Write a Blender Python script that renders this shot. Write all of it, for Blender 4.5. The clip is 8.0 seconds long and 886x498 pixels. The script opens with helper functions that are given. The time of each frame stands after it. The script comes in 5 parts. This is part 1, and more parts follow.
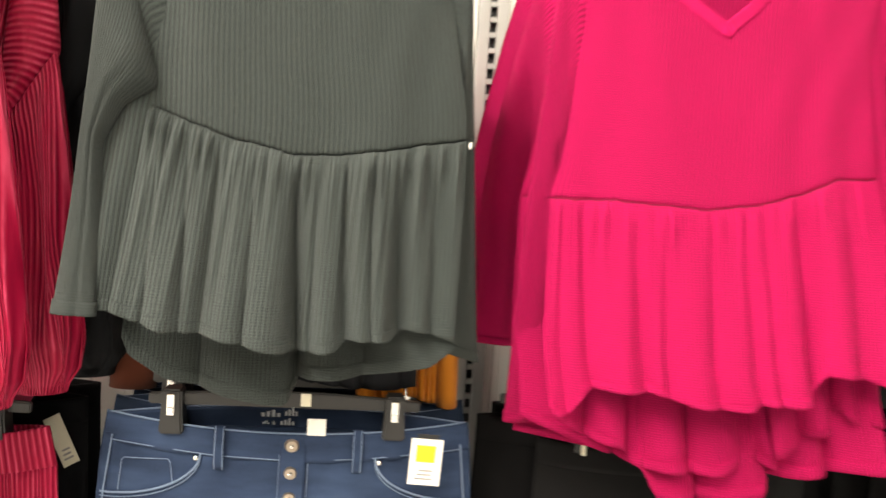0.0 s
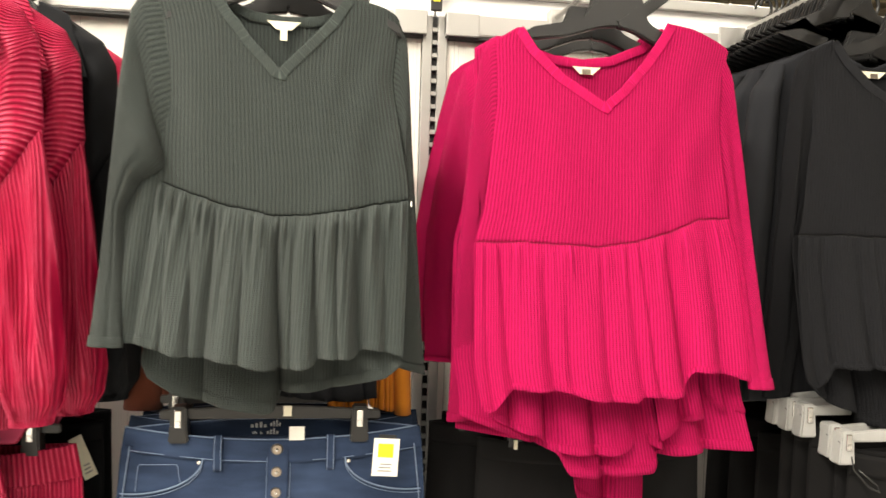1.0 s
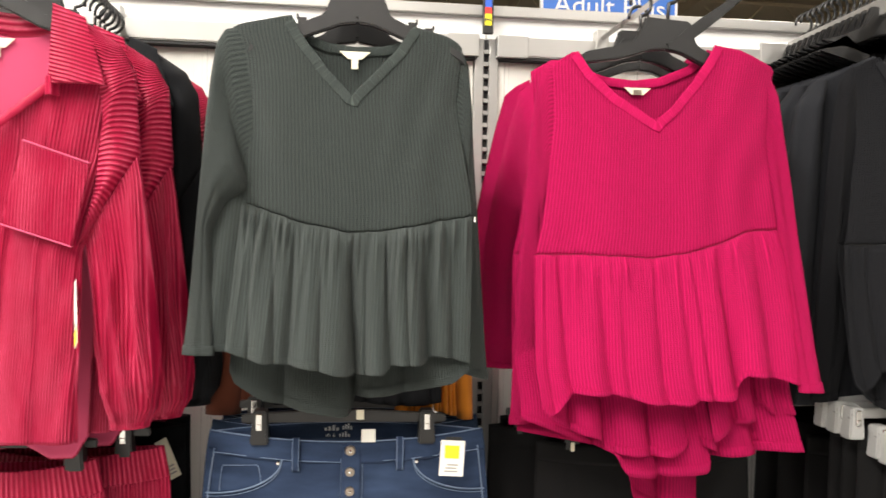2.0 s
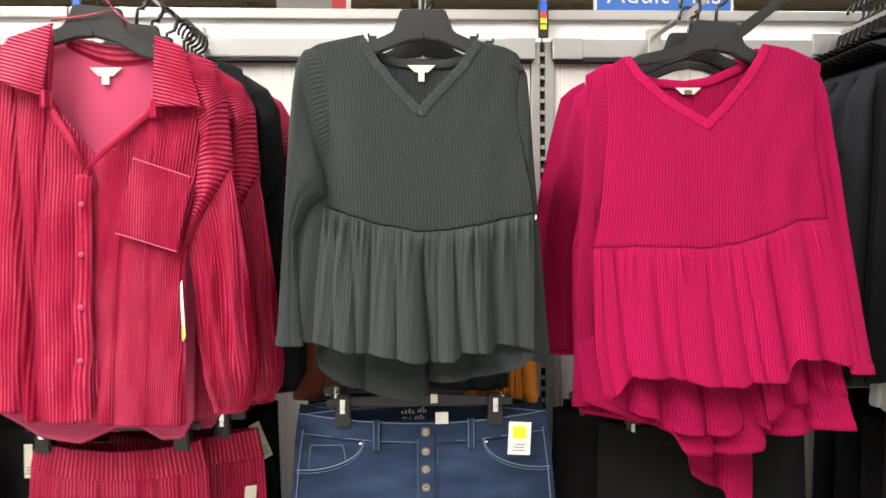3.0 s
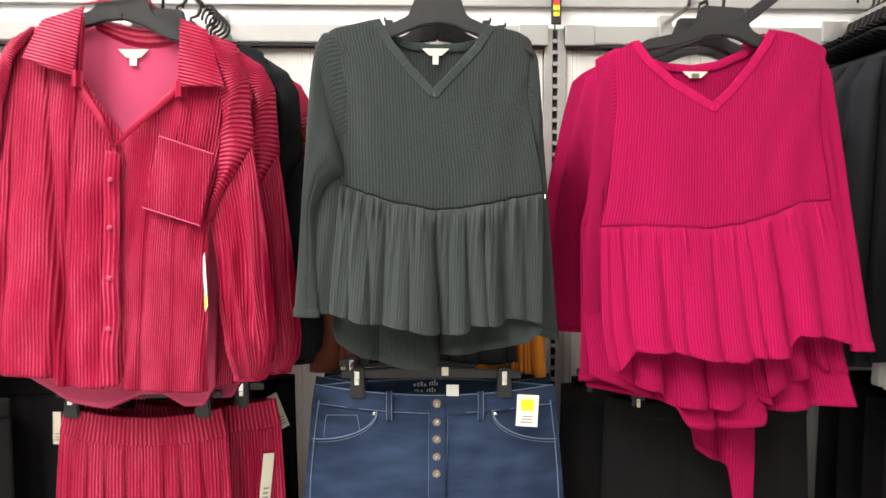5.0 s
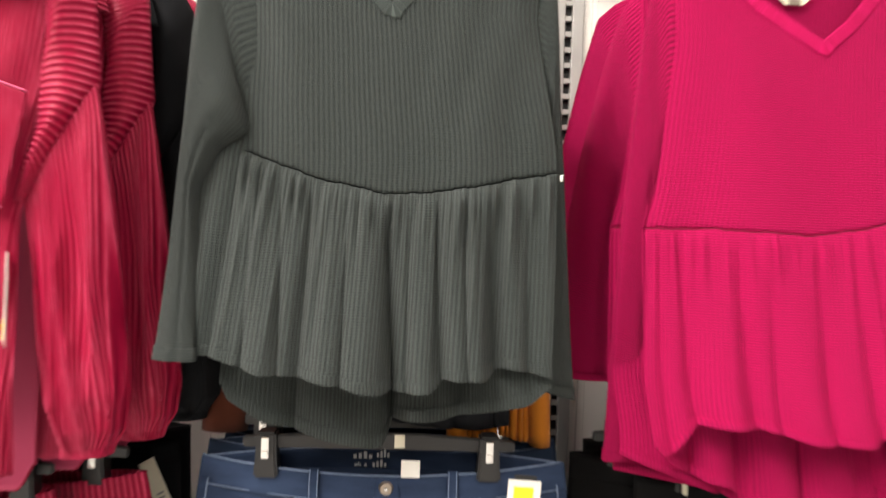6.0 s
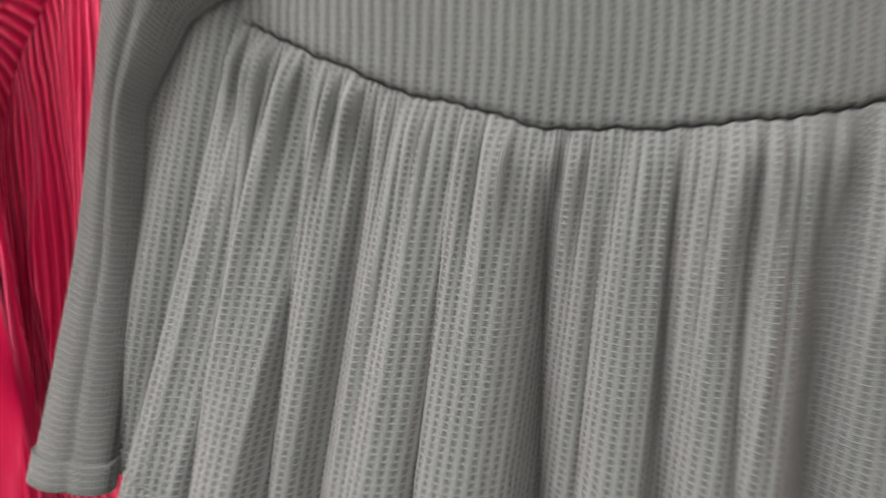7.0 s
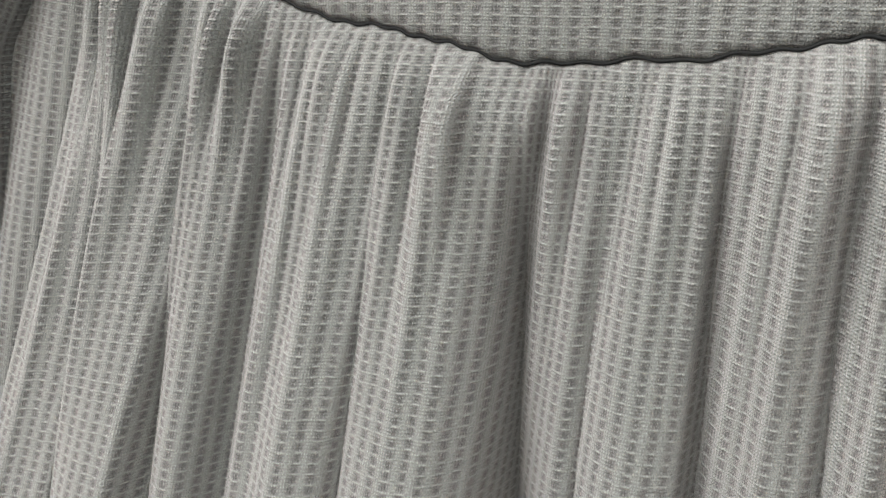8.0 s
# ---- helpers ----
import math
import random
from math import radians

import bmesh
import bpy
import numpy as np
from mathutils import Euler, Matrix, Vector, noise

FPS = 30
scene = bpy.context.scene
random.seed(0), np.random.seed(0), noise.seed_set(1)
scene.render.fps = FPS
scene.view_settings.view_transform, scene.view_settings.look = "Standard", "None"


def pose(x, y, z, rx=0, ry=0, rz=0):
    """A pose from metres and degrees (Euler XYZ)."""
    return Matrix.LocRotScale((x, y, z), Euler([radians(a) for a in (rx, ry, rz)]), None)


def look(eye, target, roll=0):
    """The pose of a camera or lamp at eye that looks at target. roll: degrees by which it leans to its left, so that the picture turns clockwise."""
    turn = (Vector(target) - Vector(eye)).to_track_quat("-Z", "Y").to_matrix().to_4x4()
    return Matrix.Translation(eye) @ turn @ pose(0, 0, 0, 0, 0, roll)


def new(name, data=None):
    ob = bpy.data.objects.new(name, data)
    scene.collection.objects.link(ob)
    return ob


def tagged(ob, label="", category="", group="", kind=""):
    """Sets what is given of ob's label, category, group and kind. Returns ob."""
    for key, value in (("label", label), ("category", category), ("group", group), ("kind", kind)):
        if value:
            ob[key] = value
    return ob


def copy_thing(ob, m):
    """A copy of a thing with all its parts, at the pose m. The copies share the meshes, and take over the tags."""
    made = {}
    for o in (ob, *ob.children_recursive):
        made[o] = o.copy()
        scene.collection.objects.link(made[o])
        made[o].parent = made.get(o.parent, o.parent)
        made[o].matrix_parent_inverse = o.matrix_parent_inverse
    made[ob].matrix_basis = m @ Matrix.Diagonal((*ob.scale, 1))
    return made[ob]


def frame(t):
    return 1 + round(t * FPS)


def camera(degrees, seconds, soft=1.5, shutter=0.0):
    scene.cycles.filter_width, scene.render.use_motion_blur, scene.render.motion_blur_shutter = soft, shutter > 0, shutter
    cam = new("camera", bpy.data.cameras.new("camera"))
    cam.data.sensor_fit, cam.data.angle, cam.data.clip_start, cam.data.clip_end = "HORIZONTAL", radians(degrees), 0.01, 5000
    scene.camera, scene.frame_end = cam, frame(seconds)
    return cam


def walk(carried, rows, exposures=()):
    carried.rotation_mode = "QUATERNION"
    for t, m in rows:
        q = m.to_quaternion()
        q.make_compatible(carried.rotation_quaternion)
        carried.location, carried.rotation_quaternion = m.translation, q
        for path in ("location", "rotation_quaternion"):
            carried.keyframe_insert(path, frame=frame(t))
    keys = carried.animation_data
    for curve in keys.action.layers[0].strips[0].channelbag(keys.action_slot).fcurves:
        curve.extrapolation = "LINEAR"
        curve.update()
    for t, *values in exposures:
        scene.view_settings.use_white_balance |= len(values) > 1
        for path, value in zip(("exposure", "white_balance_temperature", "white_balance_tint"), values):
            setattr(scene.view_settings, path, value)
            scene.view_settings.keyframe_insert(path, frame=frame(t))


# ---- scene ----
cam = camera(60.2, 8.0, shutter=0.5)
PATH = [
    (0, (-0.238, -1.517, 1.45), (-0.017, 0.466, 1.318), 3.8),
    (0.5, (-0.198, -1.709, 1.459), (0.1, 0.267, 1.393), 2.6),
    (1, (-0.237, -1.8, 1.464), (0.062, 0.177, 1.437), 1.7),
    (1.5, (-0.281, -1.865, 1.466), (-0.005, 0.116, 1.458), 1.3),
    (2, (-0.309, -1.876, 1.469), (-0.085, 0.112, 1.466), 1.1),
    (2.2, (-0.322, -1.885, 1.47), (-0.133, 0.106, 1.465), 1.1),
    (3.3, (-0.334, -2.036, 1.487), (-0.288, -0.037, 1.449), -0.5),
    (3.5, (-0.323, -2.065, 1.486), (-0.291, -0.065, 1.448), -0.3),
    (4, (-0.281, -2.152, 1.47), (-0.283, -0.152, 1.433), -0.0),
    (4.2, (-0.275, -2.171, 1.465), (-0.284, -0.171, 1.431), -0.1),
    (5.3, (-0.337, -1.921, 1.448), (-0.287, 0.078, 1.396), 0.6),
    (5.5, (-0.332, -1.815, 1.446), (-0.271, 0.183, 1.395), 1.0),
    (6, (-0.286, -1.497, 1.454), (-0.21, 0.501, 1.395), 1.9),
    (6.5, (-0.297, -1.159, 1.471), (-0.388, 0.833, 1.321), 2.8),
    (7, (-0.279, -0.923, 1.506), (-0.743, 0.983, 1.119), 3.1),
    (7.5, (-0.259, -0.794, 1.505), (-0.908, 1.008, 0.928), 1.4),
    (8, (-0.256, -0.778, 1.506), (-0.936, 1.015, 0.938), 1.1),
]
EXPOSURE = [(0, 0.62, 7300, 9), (0.5, 0.58, 7400, 8), (1.0, 0.43, 7300, 8), (1.5, 0.25, 6950, 9), (2.0, 0.20, 6750, 10), (3.5, -0.05, 6500, 10), (4.2, -0.03, 6500, 10), (5.5, 0.08, 6500, 10), (6.0, 0.16, 6850, 13), (6.5, 0.72, 6700, 21), (7.0, 1.45, 6700, 23), (7.5, 1.77, 6750, 23), (8.0, 1.80, 6750, 23)]
walk(cam, [(t, look(eye, target, roll)) for t, eye, target, roll in PATH], EXPOSURE)

# ---- light ----
world = bpy.data.worlds.new("store")
world.use_nodes = True
world.node_tree.nodes["Background"].inputs[0].default_value = (1.0, 0.97, 0.93, 1)
world.node_tree.nodes["Background"].inputs[1].default_value = 0.03
scene.world = world


def strip_light(x, y, z, length, width, watts, colour=(1.0, 0.965, 0.925)):
    lamp = bpy.data.lights.new("strip_light", "AREA")
    lamp.shape, lamp.size, lamp.size_y, lamp.energy, lamp.color = "RECTANGLE", length, width, watts, colour
    ob = new("strip_light", lamp)
    ob.matrix_world = pose(x, y, z)
    return ob


for x, y, length, watts in ((-6.0, -4.0, 9.0, 680), (-2.6, -3.4, 6.0, 860), (2.8, -4.2, 9.0, 380), (-0.5, -8.0, 6.0, 200)):
    strip_light(x, y, 5.3, 0.35, length, watts)

# ---- materials ----


class Nodes:
    """Short hand for building one node material."""

    def __init__(self, name):
        self.mat = bpy.data.materials.new(name)
        self.mat.use_nodes = True
        self.tree = self.mat.node_tree
        self.bsdf = self.tree.nodes["Principled BSDF"]

    def add(self, kind, **inputs):
        node = self.tree.nodes.new(kind)
        for key, value in inputs.items():
            self.put(node.inputs[int(key[1:]) if key[0] == "i" and key[1:].isdigit() else key.replace("_", " ")], value)
        return node

    def put(self, socket, value):
        if isinstance(value, bpy.types.NodeSocket):
            self.tree.links.new(value, socket)
        else:
            socket.default_value = value

    def math(self, op, a, b=0.0, c=0.0):
        node = self.add("ShaderNodeMath", i0=a, i1=b, i2=c)
        node.operation = op
        return node.outputs[0]

    def mix(self, fac, a, b):
        node = self.tree.nodes.new("ShaderNodeMix")
        node.data_type = "RGBA"
        for i, value in ((0, fac), (6, a), (7, b)):
            self.put(node.inputs[i], value)
        return node.outputs[2]

    def noise(self, vector, scale, detail=4.0, rough=0.55):
        return self.add("ShaderNodeTexNoise", Vector=vector, Scale=scale, Detail=detail, Roughness=rough).outputs[0]

    def uv(self):
        sep = self.add("ShaderNodeSeparateXYZ", i0=self.add("ShaderNodeTexCoord").outputs["UV"])
        return sep.outputs[0], sep.outputs[1]

    def place(self):
        return self.add("ShaderNodeTexCoord").outputs["Object"]

    def bump(self, height, strength=1.0, distance=0.001):
        self.put(self.bsdf.inputs["Normal"], self.add("ShaderNodeBump", Height=height, Strength=strength, Distance=distance).outputs[0])

    def set(self, **inputs):
        for key, value in inputs.items():
            self.put(self.bsdf.inputs[key.replace("_", " ")], value)
        return self.mat


def rgba(c, k=1.0):
    return (c[0] * k, c[1] * k, c[2] * k, 1)


def wave(n, coordinate, period, phase=0.0):
    turn = n.math("MULTIPLY_ADD", coordinate, 2 * math.pi / period, phase)
    return n.math("MULTIPLY_ADD", n.math("SINE", turn), 0.5, 0.5)


def rib_knit(name, colour, pitch=0.0068, stitch=0.0034, depth=0.0016, groove=0.45, sheen=0.06):
    """Ribbed waffle knit: raised ribs along the cloth, with cross stitches in the grooves; groove shade and yarn glints
    are painted into the colour.
    """
    n = Nodes(name)
    u, v = n.uv()
    wob = n.math("MULTIPLY_ADD", n.noise(n.place(), 35.0, 2.0), 0.0010, -0.0005)
    rib = n.math("POWER", wave(n, n.math("ADD", u, wob), pitch), 1.0)
    odd = n.add("ShaderNodeTexWhiteNoise")
    odd.noise_dimensions = "1D"
    n.put(odd.inputs[1], n.math("FLOOR", n.math("DIVIDE", n.math("ADD", u, wob), pitch)))
    bar = wave(n, v, stitch, n.math("MULTIPLY", odd.outputs[0], 1.6))
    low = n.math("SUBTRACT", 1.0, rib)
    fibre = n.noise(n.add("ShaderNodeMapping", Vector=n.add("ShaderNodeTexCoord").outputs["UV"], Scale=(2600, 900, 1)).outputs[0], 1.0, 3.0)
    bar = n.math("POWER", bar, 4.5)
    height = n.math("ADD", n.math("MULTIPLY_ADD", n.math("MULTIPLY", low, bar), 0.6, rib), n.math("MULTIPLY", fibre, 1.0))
    # groove shade painted in, eased where the stitches cross
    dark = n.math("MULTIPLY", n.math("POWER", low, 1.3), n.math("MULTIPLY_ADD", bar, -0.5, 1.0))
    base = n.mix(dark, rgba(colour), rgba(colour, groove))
    patch = n.noise(n.place(), 9.0, 3.0)
    base = n.mix(n.math("MULTIPLY", patch, 0.22), base, rgba(colour, 0.72))
    # bright specks painted as the glitter of shiny stitches
    speck = n.add("ShaderNodeClamp", Value=n.math("MULTIPLY_ADD", fibre, 5.0, -2.75)).outputs[0]
    base = n.mix(n.math("MULTIPLY", speck, 0.8), base, rgba([min(1, c * 2.3 + 0.012) for c in colour]))
    # hollows between fibres and mesh loops darkened as painted shade
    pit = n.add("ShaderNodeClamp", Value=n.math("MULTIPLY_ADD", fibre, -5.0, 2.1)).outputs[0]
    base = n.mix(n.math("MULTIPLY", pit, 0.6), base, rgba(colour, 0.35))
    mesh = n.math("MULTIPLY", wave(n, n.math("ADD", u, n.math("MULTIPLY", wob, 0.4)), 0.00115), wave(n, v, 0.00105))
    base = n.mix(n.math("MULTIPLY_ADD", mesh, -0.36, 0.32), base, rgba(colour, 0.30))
    bead = n.math("MULTIPLY", n.math("POWER", low, 2.0), n.math("POWER", bar, 2.4))
    base = n.mix(n.math("MULTIPLY", bead, 0.42), base, rgba([min(1, c * 1.9 + 0.006) for c in colour]))
    height = n.math("MULTIPLY_ADD", mesh, 0.45, height)
    n.bump(height, 0.9, depth)
    return n.set(Base_Color=base, Roughness=0.85, Sheen_Weight=sheen, Sheen_Roughness=0.5, Specular_IOR_Level=0.12)


def corduroy(name, colour, light, pitch=0.0090):
    """Velvet cords: the light caught by each wale's pile is painted into the colour as thin bright lines, by where the
    nap lies, with darkened valleys.
    """
    n = Nodes(name)
    u, v = n.uv()
    where = n.place()
    wob = n.math("MULTIPLY_ADD", n.noise(where, 9.0, 2.0), 0.004, -0.002)
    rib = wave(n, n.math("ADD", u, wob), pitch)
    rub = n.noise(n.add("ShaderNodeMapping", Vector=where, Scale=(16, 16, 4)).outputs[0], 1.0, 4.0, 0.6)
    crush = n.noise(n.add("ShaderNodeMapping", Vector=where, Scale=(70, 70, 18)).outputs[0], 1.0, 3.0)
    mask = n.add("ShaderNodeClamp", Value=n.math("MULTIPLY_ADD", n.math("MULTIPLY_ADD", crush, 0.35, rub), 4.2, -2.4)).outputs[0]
    # highlights on the wale tops and shade in the valleys, mixed into the colour
    painted_shine = n.math("MULTIPLY", n.math("POWER", rib, 3.0), n.math("MULTIPLY_ADD", mask, 0.48, 0.07))
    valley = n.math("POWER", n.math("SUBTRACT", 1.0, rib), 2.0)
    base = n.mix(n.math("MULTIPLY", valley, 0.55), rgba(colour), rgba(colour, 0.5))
    base = n.mix(painted_shine, base, rgba(light))
    n.bump(n.math("MULTIPLY_ADD", crush, 0.9, rib), 0.9, 0.0020)
    return n.set(Base_Color=base, Roughness=0.5, Sheen_Weight=0.3, Sheen_Roughness=0.3, Sheen_Tint=rgba(light), Specular_IOR_Level=0.15)


def denim_cloth(name, colour, worn):
    n = Nodes(name)
    where = n.place()
    u, v = n.uv()
    twill = wave(n, n.math("ADD", u, v), 0.0022)
    thread = n.noise(n.add("ShaderNodeMapping", Vector=where, Scale=(1800, 1800, 260)).outputs[0], 1.0, 2.0)
    fade = n.noise(n.add("ShaderNodeMapping", Vector=where, Scale=(7, 7, 26)).outputs[0], 1.0, 4.0)
    tone = n.mix(n.add("ShaderNodeClamp", Value=n.math("MULTIPLY_ADD", fade, 2.8, -1.0)).outputs[0], rgba(colour), rgba(worn))
    tone = n.mix(n.math("MULTIPLY", thread, 0.45), tone, rgba(worn, 1.15))
    n.bump(n.math("ADD", thread, n.math("MULTIPLY", twill, 0.4)), 0.5, 0.0006)
    return n.set(Base_Color=tone, Roughness=0.85, Specular_IOR_Level=0.2)


def woven(name, colour, vary=0.3, rough=0.9, fold=18.0, sheen=0.1):
    n = Nodes(name)
    where = n.place()
    fine = n.noise(where, 900.0, 2.0)
    patch = n.noise(where, fold, 3.0)
    base = n.mix(n.math("MULTIPLY", patch, vary), rgba(colour), rgba([c * 1.6 + 0.004 for c in colour]))
    n.bump(n.math("MULTIPLY_ADD", patch, 3.0, fine), 0.35, 0.001)
    return n.set(Base_Color=base, Roughness=rough, Sheen_Weight=sheen, Specular_IOR_Level=0.2)


def plain(name, colour, rough=0.5, metal=0.0, vary=0.08, scale=40.0, bump=0.1, **more):
    n = Nodes(name)
    patch = n.noise(n.place(), scale, 5.0)
    base = n.mix(patch, rgba(colour, 1 - vary), rgba([min(1, c * (1 + vary)) for c in colour]))
    n.bump(patch, bump, 0.0008)
    n.set(Base_Color=base, Roughness=n.math("MULTIPLY_ADD", patch, 0.2, rough - 0.1), Metallic=metal)
    return n.set(**more)


def wall_metal(name):
    """Finely corrugated pale metal back panel with soft streaks."""
    n = Nodes(name)
    where = n.place()
    streak = n.noise(n.add("ShaderNodeMapping", Vector=where, Scale=(160, 1, 0.6)).outputs[0], 1.0, 4.0)
    stain = n.noise(where, 2.5, 4.0)
    base = n.mix(stain, (0.72, 0.71, 0.67, 1), (0.84, 0.82, 0.77, 1))
    rib = wave(n, n.add("ShaderNodeSeparateXYZ", i0=where).outputs[0], 0.0058)
    n.bump(n.math("MULTIPLY_ADD", streak, 0.3, rib), 0.22, 0.001)
    return n.set(Base_Color=base, Roughness=n.math("MULTIPLY_ADD", streak, 0.14, 0.22), Metallic=0.3)


M = dict(
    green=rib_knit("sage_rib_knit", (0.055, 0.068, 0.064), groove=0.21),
    # dark tones that paint the crease shade along the waist seams
    green_seam_shade=plain("dark_green_seam_shade", (0.004, 0.005, 0.005), 0.95, Specular_IOR_Level=0.03),
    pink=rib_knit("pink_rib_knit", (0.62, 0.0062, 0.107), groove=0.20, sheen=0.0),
    pink_seam_shade=plain("deep_pink_seam_shade", (0.25, 0.003, 0.042), 0.9),
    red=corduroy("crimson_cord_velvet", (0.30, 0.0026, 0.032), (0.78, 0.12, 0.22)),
    lining=woven("rose_jersey_lining", (0.45, 0.055, 0.125), 0.15),
    black_velvet=woven("black_cord_velvet", (0.0026, 0.003, 0.0042), 0.5, sheen=0.02),
    black=woven("black_jersey", (0.0085, 0.0092, 0.0115), 0.4, sheen=0.0),
    black_rib=rib_knit("black_rib_knit", (0.012, 0.0125, 0.0150), sheen=0.0),
    pants=woven("black_ponte_knit", (0.0022, 0.002, 0.0023), 0.4, sheen=0.0),
    grey=woven("charcoal_knit", (0.03, 0.03, 0.031), 0.3),
    rust=woven("rust_brown_knit", (0.075, 0.018, 0.008), 0.4),
    orange=woven("mustard_orange_knit", (0.42, 0.14, 0.012), 0.4, fold=40),
    navy=denim_cloth("navy_denim", (0.007, 0.013, 0.030), (0.018, 0.033, 0.065)),
    denim=denim_cloth("indigo_denim", (0.009, 0.017, 0.040), (0.029, 0.049, 0.098)),
    stitch=plain("pale_blue_topstitch", (0.13, 0.18, 0.27), 0.8, vary=0.3, scale=900),
    plastic=plain("black_hanger_plastic", (0.010, 0.010, 0.0105), 0.38, vary=0.3),
    white_plastic=plain("milky_hanger_plastic", (0.50, 0.50, 0.49), 0.3, Transmission_Weight=0.4),
    chrome=plain("polished_steel", (0.72, 0.71, 0.69), 0.16, 1.0),
    rail=plain("brushed_grey_rail", (0.42, 0.415, 0.40), 0.35, 0.7, scale=6),
    panel=wall_metal("back_panel_metal"),
    dark_gap=plain("slot_shadow_steel", (0.015, 0.015, 0.015), 0.7),
    header=plain("white_header_paint", (0.82, 0.82, 0.81), 0.45, vary=0.03, scale=5),
    card=plain("white_tag_card", (0.74, 0.73, 0.68), 0.6, vary=0.05),
    cream=plain("cream_satin_label", (0.70, 0.66, 0.52), 0.5, vary=0.06),
    yellow=plain("yellow_sticker", (0.82, 0.72, 0.02), 0.5, vary=0.05),
    ink=plain("grey_print", (0.28, 0.27, 0.26), 0.7),
    dark_ink=plain("dark_print", (0.03, 0.03, 0.03), 0.6),
    logo_ink=plain("white_print", (0.70, 0.74, 0.78), 0.6),
    blue=plain("sign_blue", (0.025, 0.16, 0.62), 0.4, vary=0.03),
    sticker_blue=plain("sticker_blue", (0.02, 0.10, 0.55), 0.5),
    sticker_red=plain("sticker_red", (0.65, 0.03, 0.02), 0.5),
    white=plain("sign_white", (0.85, 0.85, 0.85), 0.5, vary=0.02),
    brass=plain("antique_button_metal", (0.32, 0.27, 0.22), 0.35, 0.9, vary=0.3, scale=200),
    ceiling=plain("tan_ceiling_deck", (0.55, 0.46, 0.32), 0.8, vary=0.15, scale=1.5),
    joist=plain("cream_joist_paint", (0.62, 0.55, 0.42), 0.7, vary=0.1, scale=4),
    store_wall=plain("white_store_wall", (0.6, 0.59, 0.57), 0.8, vary=0.08, scale=1.0),
    floor=plain("polished_grey_floor", (0.42, 0.41, 0.39), 0.3, vary=0.12, scale=2.0),
    thong=plain("red_gummed_tape", (0.35, 0.02, 0.05), 0.3),
)

# ---- mesh helpers ----
BASE = {}


def thing(name, x, y, z, label, category, group=""):
    ob = new(name)
    ob.location = (x, y, z)
    ob.empty_display_size = 0.05
    BASE[ob.name] = Vector((x, y, z))
    return tagged(ob, label, category, group)


def origin(parent):
    return BASE.get(parent.name, Vector((0, 0, 0))) if parent else Vector((0, 0, 0))


def hung(ob, parent, label):
    if parent:
        ob.parent = parent
        BASE[ob.name] = origin(parent)
    if label:
        tagged(ob, label)
    return ob


def part(name, bm, material, parent=None, label="", smooth=True):
    """Links a bmesh in world metres as one mesh object under its thing."""
    bmesh.ops.translate(bm, verts=bm.verts, vec=-origin(parent))
    bmesh.ops.recalc_face_normals(bm, faces=bm.faces)
    me = bpy.data.meshes.new(name)
    bm.to_mesh(me)
    bm.free()
    me.materials.append(material)
    me.polygons.foreach_set("use_smooth", [smooth] * len(me.polygons))
    return hung(new(name, me), parent, label)


def grid_part(name, X, Y, Z, material, parent, thick=0.0016, label="", ring=False, uv=None):
    """A sheet of cloth from arrays of places; its UVs are in metres along the cloth."""
    nv, nu = X.shape
    o = origin(parent)
    verts = np.stack([X - o.x, Y - o.y, Z - o.z], -1).reshape(-1, 3)
    P = np.stack([X, Y, Z], -1)
    if uv is None:
        step = np.linalg.norm(np.diff(P, axis=1), axis=2)
        run = np.concatenate([np.zeros((nv, 1)), np.cumsum(step, 1)], 1)
        Ug = np.repeat(run[-1:], nv, 0)
        drop = np.linalg.norm(np.diff(P, axis=0), axis=2).mean(1)
        Vg = np.repeat(np.concatenate([[0], np.cumsum(drop)])[:, None], nu, 1)
    else:
        Ug, Vg = uv
    idx = np.arange(nv * nu).reshape(nv, nu)
    faces = np.stack([idx[:-1, :-1], idx[1:, :-1], idx[1:, 1:], idx[:-1, 1:]], -1).reshape(-1, 4)
    me = bpy.data.meshes.new(name)
    me.from_pydata(verts.tolist(), [], faces.tolist())
    layer = me.uv_layers.new(name="UVMap")
    flat = np.stack([Ug.ravel(), Vg.ravel()], -1)[faces.ravel()]
    layer.data.foreach_set("uv", flat.ravel().astype(np.float32))
    me.materials.append(material)
    me.polygons.foreach_set("use_smooth", [True] * len(me.polygons))
    ob = hung(new(name, me), parent, label)
    if thick:
        mod = ob.modifiers.new("thickness", "SOLIDIFY")
        mod.thickness, mod.offset = thick, 0
    return ob


def line(points, at):
    """Smoothly joined values through (place, value) points."""
    px, pz = np.array(points, float).T
    at = np.asarray(at, float)
    soft = sum(np.interp(at + d, px, pz) for d in (-0.012, -0.006, 0, 0.006, 0.012)) / 5
    return soft


def box(bm, x0, x1, y0, y1, z0, z1, bevel=0.0):
    made = bmesh.ops.create_cube(bm, size=1)["verts"]
    for v in made:
        v.co = Vector(((x0 + x1) / 2 + v.co.x * (x1 - x0), (y0 + y1) / 2 + v.co.y * (y1 - y0), (z0 + z1) / 2 + v.co.z * (z1 - z0)))
    if bevel:
        edges = {e for v in made for e in v.link_edges}
        bmesh.ops.bevel(bm, geom=list(edges), offset=bevel, segments=2, affect="EDGES", profile=0.5)


def box_part(name, dims, material, parent=None, label="", bevel=0.002):
    bm = bmesh.new()
    box(bm, *dims, bevel=bevel)
    return part(name, bm, material, parent, label, smooth=False)


